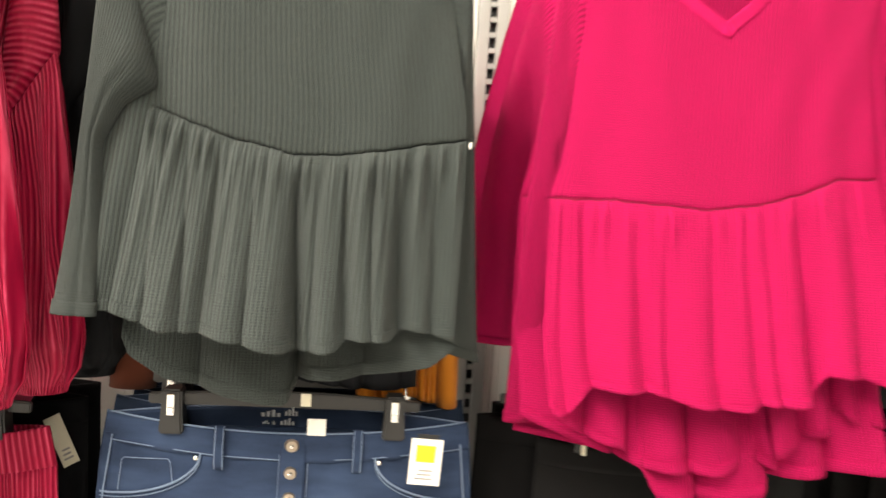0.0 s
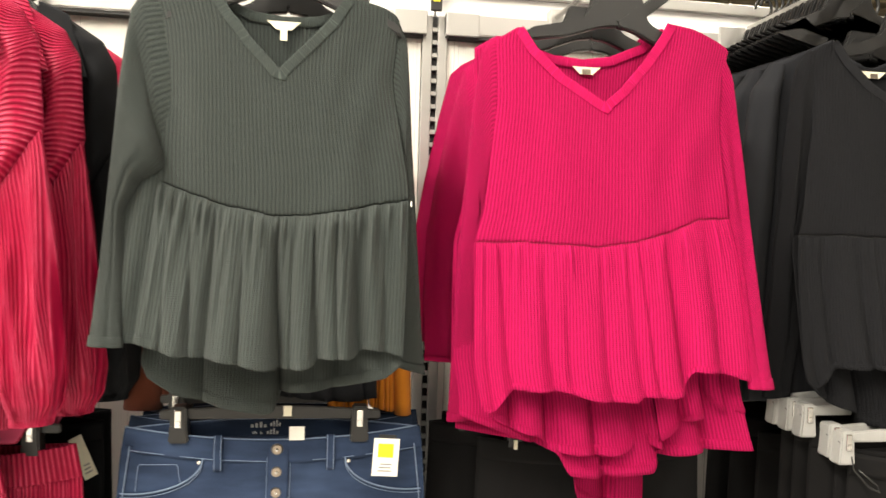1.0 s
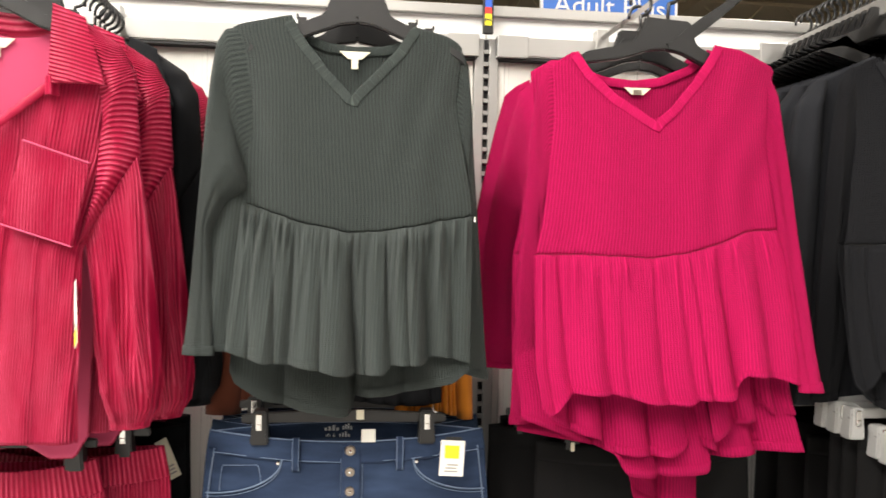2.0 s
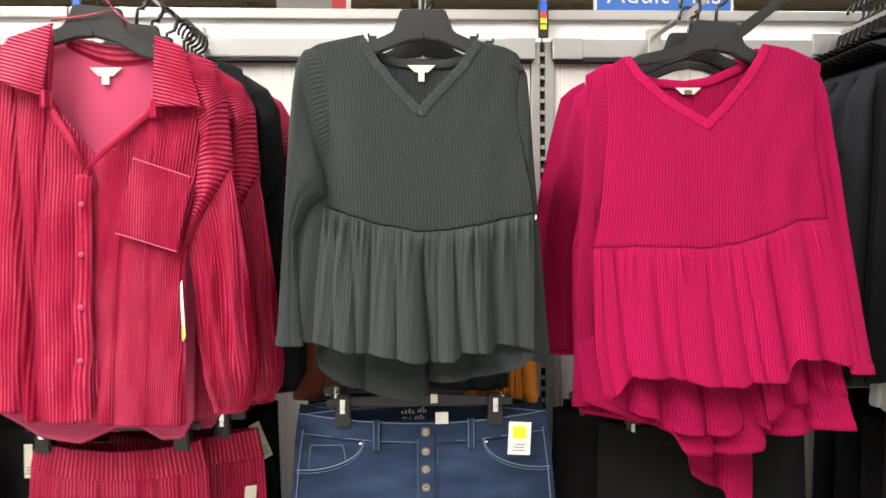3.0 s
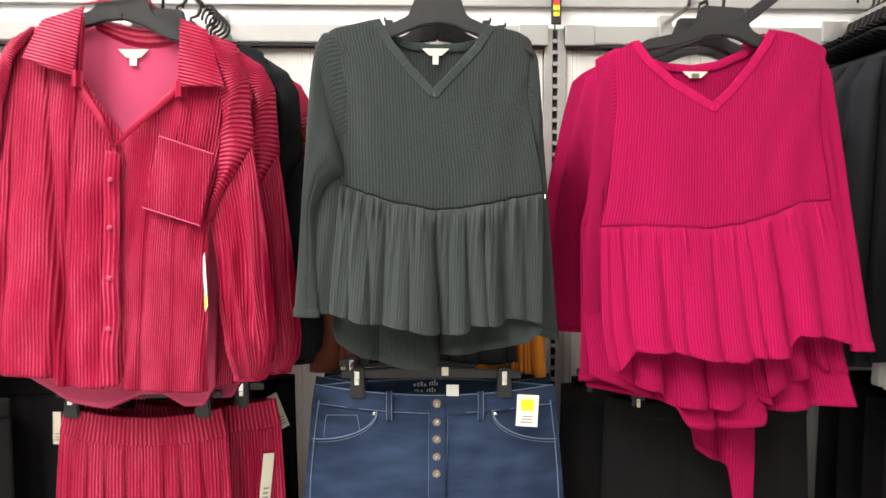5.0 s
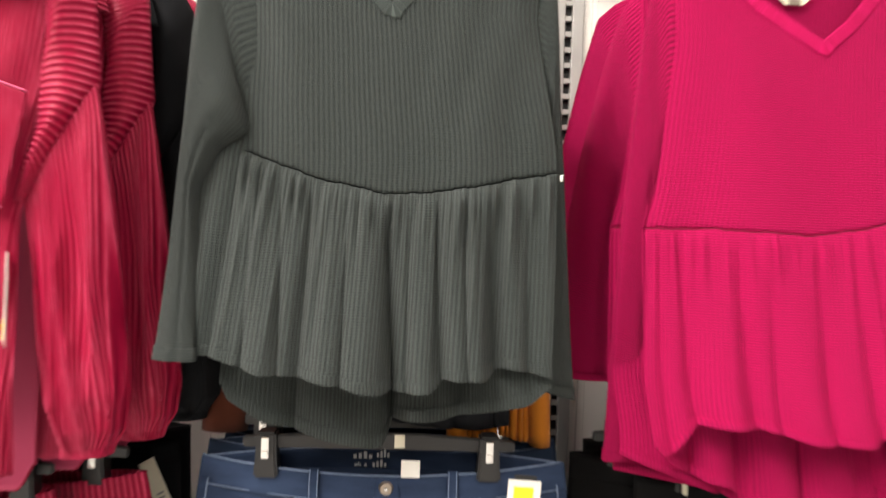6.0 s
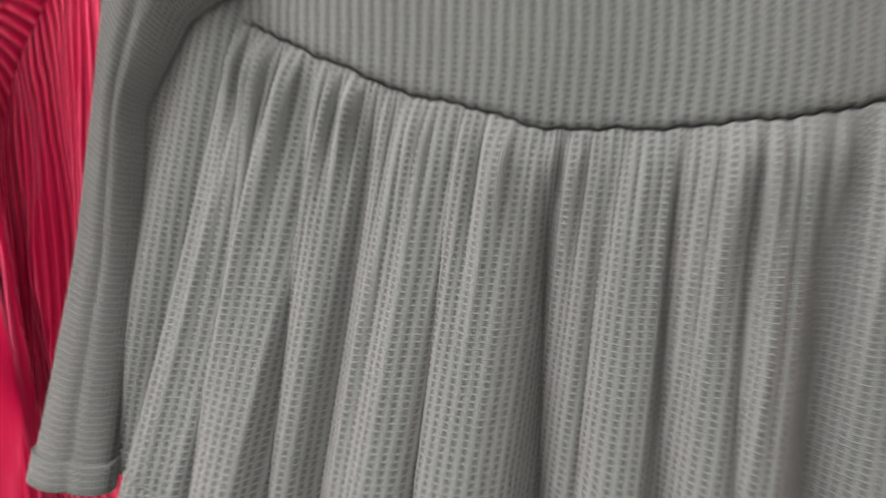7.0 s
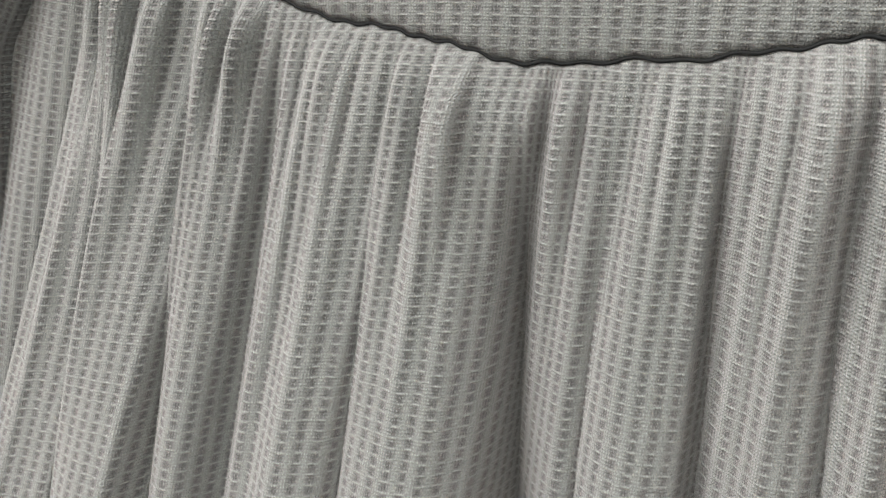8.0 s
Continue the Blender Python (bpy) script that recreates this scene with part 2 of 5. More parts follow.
def prism(bm, outline, y0, y1, bevel=0.0):
    """An outline of (x, z) points, made solid between two depths."""
    low = [bm.verts.new((x, y0, z)) for x, z in outline]
    face = bm.faces.new(low)
    out = bmesh.ops.extrude_face_region(bm, geom=[face])["geom"]
    bmesh.ops.translate(bm, verts=[g for g in out if isinstance(g, bmesh.types.BMVert)], vec=(0, y1 - y0, 0))
    if bevel:
        bmesh.ops.bevel(bm, geom=bm.edges[:], offset=bevel, segments=2, affect="EDGES")


def tube(bm, points, radius, sides=8, flat=1.0):
    """A round bar swept along points; flat squeezes it front to back."""
    pts = [Vector(p) for p in points]
    rings = []
    for i, p in enumerate(pts):
        way = (pts[min(i + 1, len(pts) - 1)] - pts[max(i - 1, 0)]).normalized()
        side = way.cross(Vector((0, 1, 0)))
        if side.length < 0.1:
            side = way.cross(Vector((0, 0, 1)))
        side.normalize()
        up = side.cross(way)
        r = radius[i] if isinstance(radius, (list, tuple)) else radius
        rings.append([bm.verts.new(p + side * r * math.cos(a) + up * r * flat * math.sin(a)) for a in [2 * math.pi * k / sides for k in range(sides)]])
    for a, b in zip(rings, rings[1:]):
        for k in range(sides):
            bm.faces.new((a[k], a[(k + 1) % sides], b[(k + 1) % sides], b[k]))
    bm.faces.new(rings[0][::-1])
    bm.faces.new(rings[-1])


def tube_part(name, points, radius, material, parent=None, label="", sides=8, flat=1.0):
    bm = bmesh.new()
    tube(bm, points, radius, sides, flat)
    return part(name, bm, material, parent, label)


def text_part(name, words, size, m, material, parent=None, label=""):
    curve = bpy.data.curves.new(name, "FONT")
    curve.body, curve.size, curve.extrude = words, size, 0.0006
    ob = new(name, curve)
    ob.data.materials.append(material)
    if parent:
        ob.parent = parent
        m = Matrix.Translation(-origin(parent)) @ m
    ob.matrix_basis = m
    if label:
        tagged(ob, label)
    return ob


# ---- the shop wall ----
floor = tagged(box_part("floor", (-14, 14, -14, 10, -0.1, 0.0), M["floor"], bevel=0), "polished grey concrete store floor", "floor", kind="structure")
bm = bmesh.new()
box(bm, -14, 14, -14, 14, 6.2, 6.3)
for k in range(16):
    y = -13 + 1.75 * k
    box(bm, -14, 14, y, y + 0.12, 5.62, 5.68)
    box(bm, -14, 14, y, y + 0.12, 6.06, 6.12)
    for j in range(34):
        x = -13.8 + 0.82 * j
        a, b = (x, x + 0.41) if j % 2 else (x + 0.41, x)
        tube(bm, [(a, y + 0.06, 5.65), (b, y + 0.06, 6.1)], 0.022, 5)
for k in range(9):
    x = -13 + 3.1 * k
    box(bm, x, x + 0.22, -14, 14, 5.9, 6.2)
ceiling = tagged(part("ceiling", bm, M["ceiling"], smooth=False), "tan steel deck ceiling with cream bar joists", "ceiling", kind="structure")
for name, dims in (("wall_north", (-14, 14, 13.9, 14, 0, 6.2)), ("wall_south", (-14, 14, -14.1, -14, 0, 6.2)), ("wall_west", (-14.1, -14, -14, 14, 0, 6.2)), ("wall_east", (14, 14.1, -14, 14, 0, 6.2))):
    tagged(box_part(name, dims, M["store_wall"], bevel=0), "plain white painted store wall", "wall", kind="structure")

SPAN = 1.205


def bay(x0):
    """One bay of the display wall between two uprights: back panel, hang rail, white header and top cap."""
    x1 = x0 + SPAN
    bm = bmesh.new()
    box(bm, x0 + 0.031, x1 - 0.031, -0.002, 0.012, 0.15, 1.986, 0.0015)
    panel = part("wall_panel", bm, M["panel"], smooth=False)
    tagged(panel, "pale grey finely ribbed metal back panel", "wall panel", kind="structure")
    header = box_part("wall_header", (x0 + 0.002, x1 - 0.002, -0.004, 0.02, 1.9875, 2.0435), M["header"], bevel=0.002)
    tagged(header, "glossy white header strip above the hang rail", "wall header", kind="structure")
    cap = box_part("top_cap", (x0 + 0.001, x1 - 0.001, -0.02, 0.05, 2.0420, 2.0680), M["rail"], bevel=0.002)
    tagged(cap, "grey metal cap along the wall top", "trim", kind="structure")
    rail = thing("hang_rail", (x0 + x1) / 2, -0.02, 1.95, "brushed grey metal hang rail along the display wall", "hang rail", "hang rails")
    bm = bmesh.new()
    prism(bm, [(x0 + 0.022, 1.941), (x1 - 0.022, 1.941), (x1 - 0.022, 1.989), (x0 + 0.022, 1.989)], -0.034, -0.012, 0.003)
    part("bar", bm, M["rail"], rail, smooth=False)
    for x in (x0 + 0.022, x1 - 0.1):
        box_part("bracket", (x, x + 0.078, -0.037, -0.008, 1.9370, 1.9910), M["rail"], rail, bevel=0.002)
    box_part("lip", (x0 + 0.03, x1 - 0.03, -0.03, 0.0, 1.9330, 1.9390), M["dark_gap"], rail, bevel=0.001)


def upright(x):
    post = thing("upright", x, 0, 0.1, "grey slotted steel wall upright", "upright", "wall uprights")
    for side in (-1, 1):
        box_part("flange", tuple(sorted((x + side * 0.0065, x + side * 0.03))) + (-0.014, 0.012, 0.1, 1.987), M["rail"], post, bevel=0.002)
    # near-black back strip, colouring in the shade inside the slots
    box_part("back", (x - 0.0065, x + 0.0065, 0.0, 0.012, 0.1, 1.987), M["dark_gap"], post, bevel=0)
    bm = bmesh.new()
    for k in range(62):
        z = 0.12 + 0.03 * k
        box(bm, x - 0.0062, x + 0.0062, -0.0125, 0.0, z, z + 0.0095)
    tagged(part("slot_strip", bm, M["rail"], post, smooth=False), kind="stuff")


for k in (-3, -2, -1, 0, 1, 2):
    bay(k * SPAN)
for k in (-3, -2, -1, 0, 1, 2):
    upright(k * SPAN)
backing = tagged(box_part("wall_backing", (-3.7, 3.7, 0.021, 0.045, 0.0, 2.041), M["store_wall"], bevel=0), "plain board behind the metal panels", "wall", kind="structure")
plinth = tagged(box_part("baseboard", (-3.7, 3.7, -0.35, 0.0, 0.0, 0.14), M["dark_gap"], bevel=0.004), "dark kick plate at the foot of the wall", "baseboard", kind="structure")

# ---- hangers ----


def top_hanger(x, y, z, lean=0.0, spread=0.205, fall=0.055, tilt=0.0, group="black hangers", notched=False):
    """Black plastic hanger for tops: broad plate, sloping arms with notches, wire-thin hook; z is the plate's top."""
    h = thing("hanger", x, y, z, "black plastic clothes hanger with a broad top plate", "hanger", group)
    bm = bmesh.new()
    prism(bm, [(x - 0.043, z), (x + 0.043, z), (x + 0.058, z - 0.04), (x + 0.054, z - 0.05), (x - 0.054, z - 0.05), (x - 0.058, z - 0.04)], y - 0.006, y + 0.006, 0.003)
    part("plate", bm, M["plastic"], h, smooth=False)
    for s in (-1, 1):
        bm = bmesh.new()
        pts = [(0.036, -0.012), (0.062, -0.045), (0.10, -0.062), (0.15, -0.076), (spread, -0.05 - fall), (spread + 0.004, -0.068 - fall), (0.15, -0.098), (0.09, -0.086), (0.03, -0.062), (0.0, -0.058), (0.0, -0.046)]
        pts = [(x + s * a, z + b) for a, b in pts]
        prism(bm, pts if s > 0 else pts[::-1], y - 0.0075, y + 0.0075, 0.0025)
        arm = part("arm", bm, M["plastic"], h, smooth=False)
        if not notched:
            continue
        bm = bmesh.new()
        for a, b in ((0.098, -0.058), (0.128, -0.067)):
            box(bm, x + s * a - 0.008, x + s * a + 0.008, y - 0.004, y + 0.004, z + b - 0.004, z + b + 0.007, 0.001)
            box(bm, x + s * (a + 0.008) - 0.002, x + s * (a + 0.008) + 0.002, y - 0.004, y + 0.004, z + b + 0.004, z + b + 0.012, 0.0008)
        part("notch", bm, M["plastic"], h, smooth=False)
    hook = [(x, y, z - 0.01), (x, y, z + 0.03)] + [(x + 0.0 + 0.021 * math.cos(a) - 0.0, y, z + 0.055 + 0.024 * math.sin(a)) for a in np.linspace(-1.45, 3.3, 16)]
    tube_part("hook", hook, 0.0036, M["plastic"], h, sides=8)
    h.rotation_euler = (0, radians(lean), radians(tilt))
    return h


def clip_hanger(x, y, z, half, clips, plastic, label, group):
    """Bar hanger with two pinch clips for waistbands; z is the bar's middle."""
    h = thing("clip_hanger", x, y, z, label, "clip hanger", group)
    bm = bmesh.new()
    prism(bm, [(x - half, z - 0.011), (x + half, z - 0.011), (x + half, z + 0.004), (x + 0.05, z + 0.012), (x - 0.05, z + 0.012), (x - half, z + 0.004)], y - 0.005, y + 0.005, 0.002)
    part("bar", bm, plastic, h, smooth=False)
    for cx in clips:
        bm = bmesh.new()
        prism(bm, [(cx - 0.017, z - 0.05), (cx + 0.017, z - 0.05), (cx + 0.0145, z - 0.02), (cx + 0.0135, z + 0.013), (cx - 0.0135, z + 0.013), (cx - 0.0145, z - 0.02)], y - 0.018, y + 0.014, 0.003)
        jaw = part("clip", bm, plastic, h, smooth=False)
        bm = bmesh.new()
        box(bm, cx - 0.0055, cx + 0.0055, y - 0.0225, y - 0.016, z - 0.022, z + 0.008, 0.0015)
        box(bm, cx - 0.004, cx + 0.004, y - 0.0235, y - 0.018, z - 0.019, z - 0.010, 0.001)
        part("spring", bm, M["chrome"], jaw, "bright steel spring clasp", smooth=False)
    hook = [(x, y, z), (x, y, z + 0.035)] + [(x + 0.02 * math.cos(a), y, z + 0.06 + 0.022 * math.sin(a)) for a in np.linspace(-1.45, 3.2, 12)]
    tube_part("hook", hook, 0.003, M["plastic"], h, sides=6)
    return h


def faceout(x, reach, z, label="square chrome face-out arm with end stop"):
    arm = thing("faceout_arm", x, -0.03, z, label, "hanging arm", "face-out arms")
    bm = bmesh.new()
    tube(bm, [(x, -0.012, z + 0.012), (x, -reach * 0.5, z), (x, -reach, z - 0.004)], 0.0075, 4)
    part("arm", bm, M["chrome"], arm, smooth=False)
    box_part("bracket", (x - 0.016, x + 0.016, -0.043, -0.012, z - 0.05, z + 0.03), M["rail"], arm)
    tube_part("stop", [(x, -reach, z - 0.004), (x, -reach - 0.006, z + 0.022)], 0.0075, M["chrome"], arm, sides=6)


# ---- ribbed peplum tops ----


def folds(S, V, marks, power=0.7):
    """Depth of hanging folds: marks are (top place, hem place, half width, depth)."""
    out = np.zeros_like(S)
    for top, low, half, depth in marks:
        centre = top + (low - top) * V
        w = half * (0.45 + 0.55 * V)
        d = (S - centre) / w
        out += depth * V ** power * np.where(d < 0, np.exp(-((d / 0.45) ** 2)), np.exp(-np.abs(d) ** 1.4))
    return out


def gathers(S, V, seed, count, size, reaches):
    rng = np.random.RandomState(seed)
    out = np.zeros_like(S)
    for k in range(count):
        c, w, a = rng.rand(), rng.uniform(0.004, 0.011), rng.uniform(0.4, 1.0) * size
        lean, reach = rng.uniform(-0.03, 0.03), rng.choice(reaches)
        shape = np.exp(-(((S - c - lean * V) / (w * (1 + 1.3 * V))) ** 2)) * np.exp(-(V / reach) ** 2)
        out += a * shape
    return out


def band(name, curve, width, proud, material, parent, side=1.0, label=""):
    """A flat knit band laid along a neckline; curve runs through (x, y, z)."""
    c = np.array(curve)
    t = np.gradient(c, axis=0)
    nx, nz = -t[:, 2], t[:, 0]
    ln = np.hypot(nx, nz) + 1e-9
    nx, nz = nx / ln * side, nz / ln * side
    ks = np.linspace(-0.08, 1, 8)
    width = np.full(len(c), width)
    turns = np.zeros(len(c))
    for i in range(2, len(c) - 2):
        p, q = c[i] - c[i - 2], c[i + 2] - c[i]
        turns[i] = abs(math.atan2(p[2], p[0]) - math.atan2(q[2], q[0]))
    if turns.max() > 0.5:
        width[int(np.argmin(c[:, 2]))] *= 1.3
    X = np.stack([c[:, 0] + nx * width * k for k in ks], 1)
    Z = np.stack([c[:, 2] + nz * width * k for k in ks], 1)
    Y = np.stack([c[:, 1] - proud * (0.3 + 0.7 * math.sin(math.pi * min(1, max(0, k * 0.92 + 0.04)))) for k in ks], 1)
    run = np.concatenate([[0], np.cumsum(np.linalg.norm(np.diff(c, axis=0), axis=1))])
    Ug = np.outer(width, ks)
    Vg = np.repeat(run[:, None], len(ks), 1)
    return grid_part(name, X, Y, Z, material, parent, 0.0010, label, uv=(0 * Ug + 0.0034, Vg))


def limb(name, rows, material, parent, crease=(), seed=1, around=40, along=70, label="", rough=0.003, tight=1.3, crumple=0.0):
    """A hanging sleeve or leg from rows of (x, y, z, half width, half depth), with soft lengthwise creases."""
    rows = np.array(rows, float)
    tt = np.linspace(0, 1, len(rows))
    q = np.linspace(0, 1, along)
    r = np.stack([line(list(zip(tt, rows[:, i])), q) for i in range(5)], 1)
    a = np.linspace(0, 2 * math.pi, around + 1)
    A, Q = np.meshgrid(a, q)
    rng = np.random.RandomState(seed)
    swell = np.ones_like(A)
    for k in range(7):
        swell += rough / 0.03 * rng.uniform(0.4, 1.0) * np.sin(rng.randint(2, 7) * A + rng.uniform(0, 6) + rng.uniform(-3, 3) * Q) * np.sin(math.pi * np.clip(Q * 1.1, 0, 1)) * 0.5
    warp = 0 * A
    if crumple:
        # slanting wrinkles that meet and part, as in a full sleeve that hangs slack
        for k in range(5):
            tilt, many, ph = rng.choice([-1, 1]) * rng.uniform(3, 9), rng.randint(3, 6), rng.uniform(0, 6)
            bend = 1.3 * np.sin(2 * A + 5 * Q + ph) + 0.9 * np.sin(9 * Q + 3 * k)
            ridge = 1 - np.abs(np.sin(0.5 * (many * A + tilt * Q + bend)))
            where = np.clip(np.sin(rng.uniform(4, 9) * Q + ph) + 0.3, 0, 1)
            swell = swell + crumple * ridge ** 2 * where
            warp = warp + 0.004 * np.sin(many * A + tilt * Q + bend) * where
        swell = swell - 0.6 * crumple
    X = r[:, 0:1] + r[:, 3:4] * np.cos(A) * swell
    Y = r[:, 1:2] + r[:, 4:5] * np.sin(A) * swell
    Z = np.repeat(r[:, 2:3], around + 1, 1)
    for centre, strength, wide in crease:
        Y = Y + strength * np.exp(-(((Q - centre) + 0.1 * np.cos(A)) / wide) ** 2)
    step = 2 * math.pi * np.sqrt((r[:, 3] ** 2 + r[:, 4] ** 2) / 2).mean() / around * tight
    Ug = np.repeat((np.arange(around + 1) * step)[None], along, 0) + warp
    drop = np.concatenate([[0], np.cumsum(np.hypot(np.diff(r[:, 2]), np.diff(r[:, 0])))])
    return grid_part(name, X, Y, Z, material, parent, 0.0016, label, uv=(Ug, np.repeat(drop[:, None], around + 1, 1)))


def flutes(S, V, marks, height=0.10, rise=0.8):
    """Rounded tubes of cloth between the valleys in marks, (top place, hem place, valley width, depth), opening towards the hem."""
    edges = sorted(marks)
    edges = [(-0.05, -0.05, 0.02, 0.0)] + edges + [(1.05, 1.05, 0.02, 0.0)]
    out = np.zeros_like(S)
    for (t0, h0, w0, d0), (t1, h1, w1, d1) in zip(edges, edges[1:]):
        c0, c1 = t0 + (h0 - t0) * V, t1 + (h1 - t1) * V
        p = (S - c0) / np.maximum(c1 - c0, 1e-4)
        p = np.where((p > 0) & (p < 1), p, 0.0)
        skew = 1.4 if d0 > d1 else 0.72
        out -= height * np.clip(c1 - c0, 0.0, 0.16) * np.sin(math.pi * p ** skew) * V ** rise
    for t0, h0, w0, d0 in edges[1:-1]:
        side = (S - t0 - (h0 - t0) * V) / (w0 * (0.45 + 0.55 * V))
        out += d0 * V ** 0.7 * np.where(side < 0, np.exp(-((side / 0.55) ** 2)), np.exp(-np.abs(side) ** 1.4))
    return out


def set_in_sleeve(name, rows, material, parent, valley=None, seed=1, around=72, along=110, rough=0.0025, cuff=0.016, crumple=0.0, tight=1.0):
    """A sleeve lofted from its armhole to its cuff: rows of (outer x, outer z, inner x, inner z, y, half depth);
    valley holds (place along, place across, depth) of the fold that runs down from the armpit."""
    rows = np.array(rows, float)
    tt = np.linspace(0, 1, len(rows))
    q = np.linspace(0, 1, along)
    r = np.stack([line(list(zip(tt, rows[:, i])), q) for i in range(6)], 1)
    a = np.linspace(0, 2 * math.pi, around + 1)
    A, Q = np.meshgrid(a, q)
    p = 0.5 - 0.5 * np.cos(A)
    front = np.sin(A)
    X = r[:, 0:1] + (r[:, 2:3] - r[:, 0:1]) * p
    Z = r[:, 1:2] + (r[:, 3:4] - r[:, 1:2]) * p
    rng = np.random.RandomState(seed)
    deep = r[:, 5:6] * np.sign(front) * np.abs(front) ** 0.8
    wave_y = 0 * A
    for k in range(6):
        many, turn, ph = rng.randint(2, 6), rng.uniform(-5, 5), rng.uniform(0, 6)
        wave_y = wave_y + rough * rng.uniform(0.4, 1.0) * np.sin(many * A + turn * Q + ph) * np.sin(math.pi * np.clip(Q * 1.05, 0, 1))
    warp = 0 * A
    if crumple:
        for k in range(6):
            many, turn, ph = rng.randint(3, 8), rng.choice([-1, 1]) * rng.uniform(2, 7), rng.uniform(0, 6)
            bend = 1.2 * np.sin(2 * A + 5 * Q + ph) + 0.8 * np.sin(8 * Q + 3 * k)
            ridge = 1 - np.abs(np.sin(0.5 * (many * A + turn * Q + bend)))
            where = np.clip(np.sin(rng.uniform(4, 9) * Q + ph) + 0.5, 0, 1) * np.sin(math.pi * np.clip(Q * 1.02, 0, 1)) ** 0.5
            wave_y = wave_y + crumple * (ridge ** 1.6 - 0.3) * where
            X = X + np.cos(A) * -0.4 * crumple * (ridge - 0.4) * where
            warp = warp + 0.003 * np.sin(many * A + turn * Q + bend) * where
    Y = r[:, 4:5] - deep - wave_y * np.sign(front)
    if valley:
        at, across, depth = np.array(valley, float).T
        c, d = np.interp(q, at, across)[:, None], np.interp(q, at, depth)[:, None]
        Y = Y + np.where(front > -0.05, d * np.exp(-np.abs((p - c) / 0.10) ** 1.3) + 0.6 * d * np.clip((p - c) / 0.2, 0, 1), 0)
    girth = 2 * np.hypot(rows[:, 0] - rows[:, 2], rows[:, 1] - rows[:, 3]).mean() * tight
    Ug = np.repeat((girth * (p[0] * 0.5 + 0.5 * a / (2 * math.pi)))[None], along, 0) + warp
    drop = np.concatenate([[0], np.cumsum(np.hypot(np.diff(r[:, 0] + r[:, 2]), np.diff(r[:, 1] + r[:, 3])) / 2)])
    Vg = np.repeat(drop[:, None], around + 1, 1)
    grid_part(name, X, Y, Z, material, parent, 0.0016, uv=(Ug, Vg))
    if cuff:
        k = int(np.searchsorted(drop, drop[-1] - cuff))
        out = 0.0016
        grid_part("cuff", X[k:] - out * np.cos(A[k:]) * np.sign(r[-1, 2] - r[-1, 0]), Y[k:] - out * np.sign(front[k:]), Z[k:] - 0.0008, material, parent, 0.0014, uv=(Ug[k:], Vg[k:]))


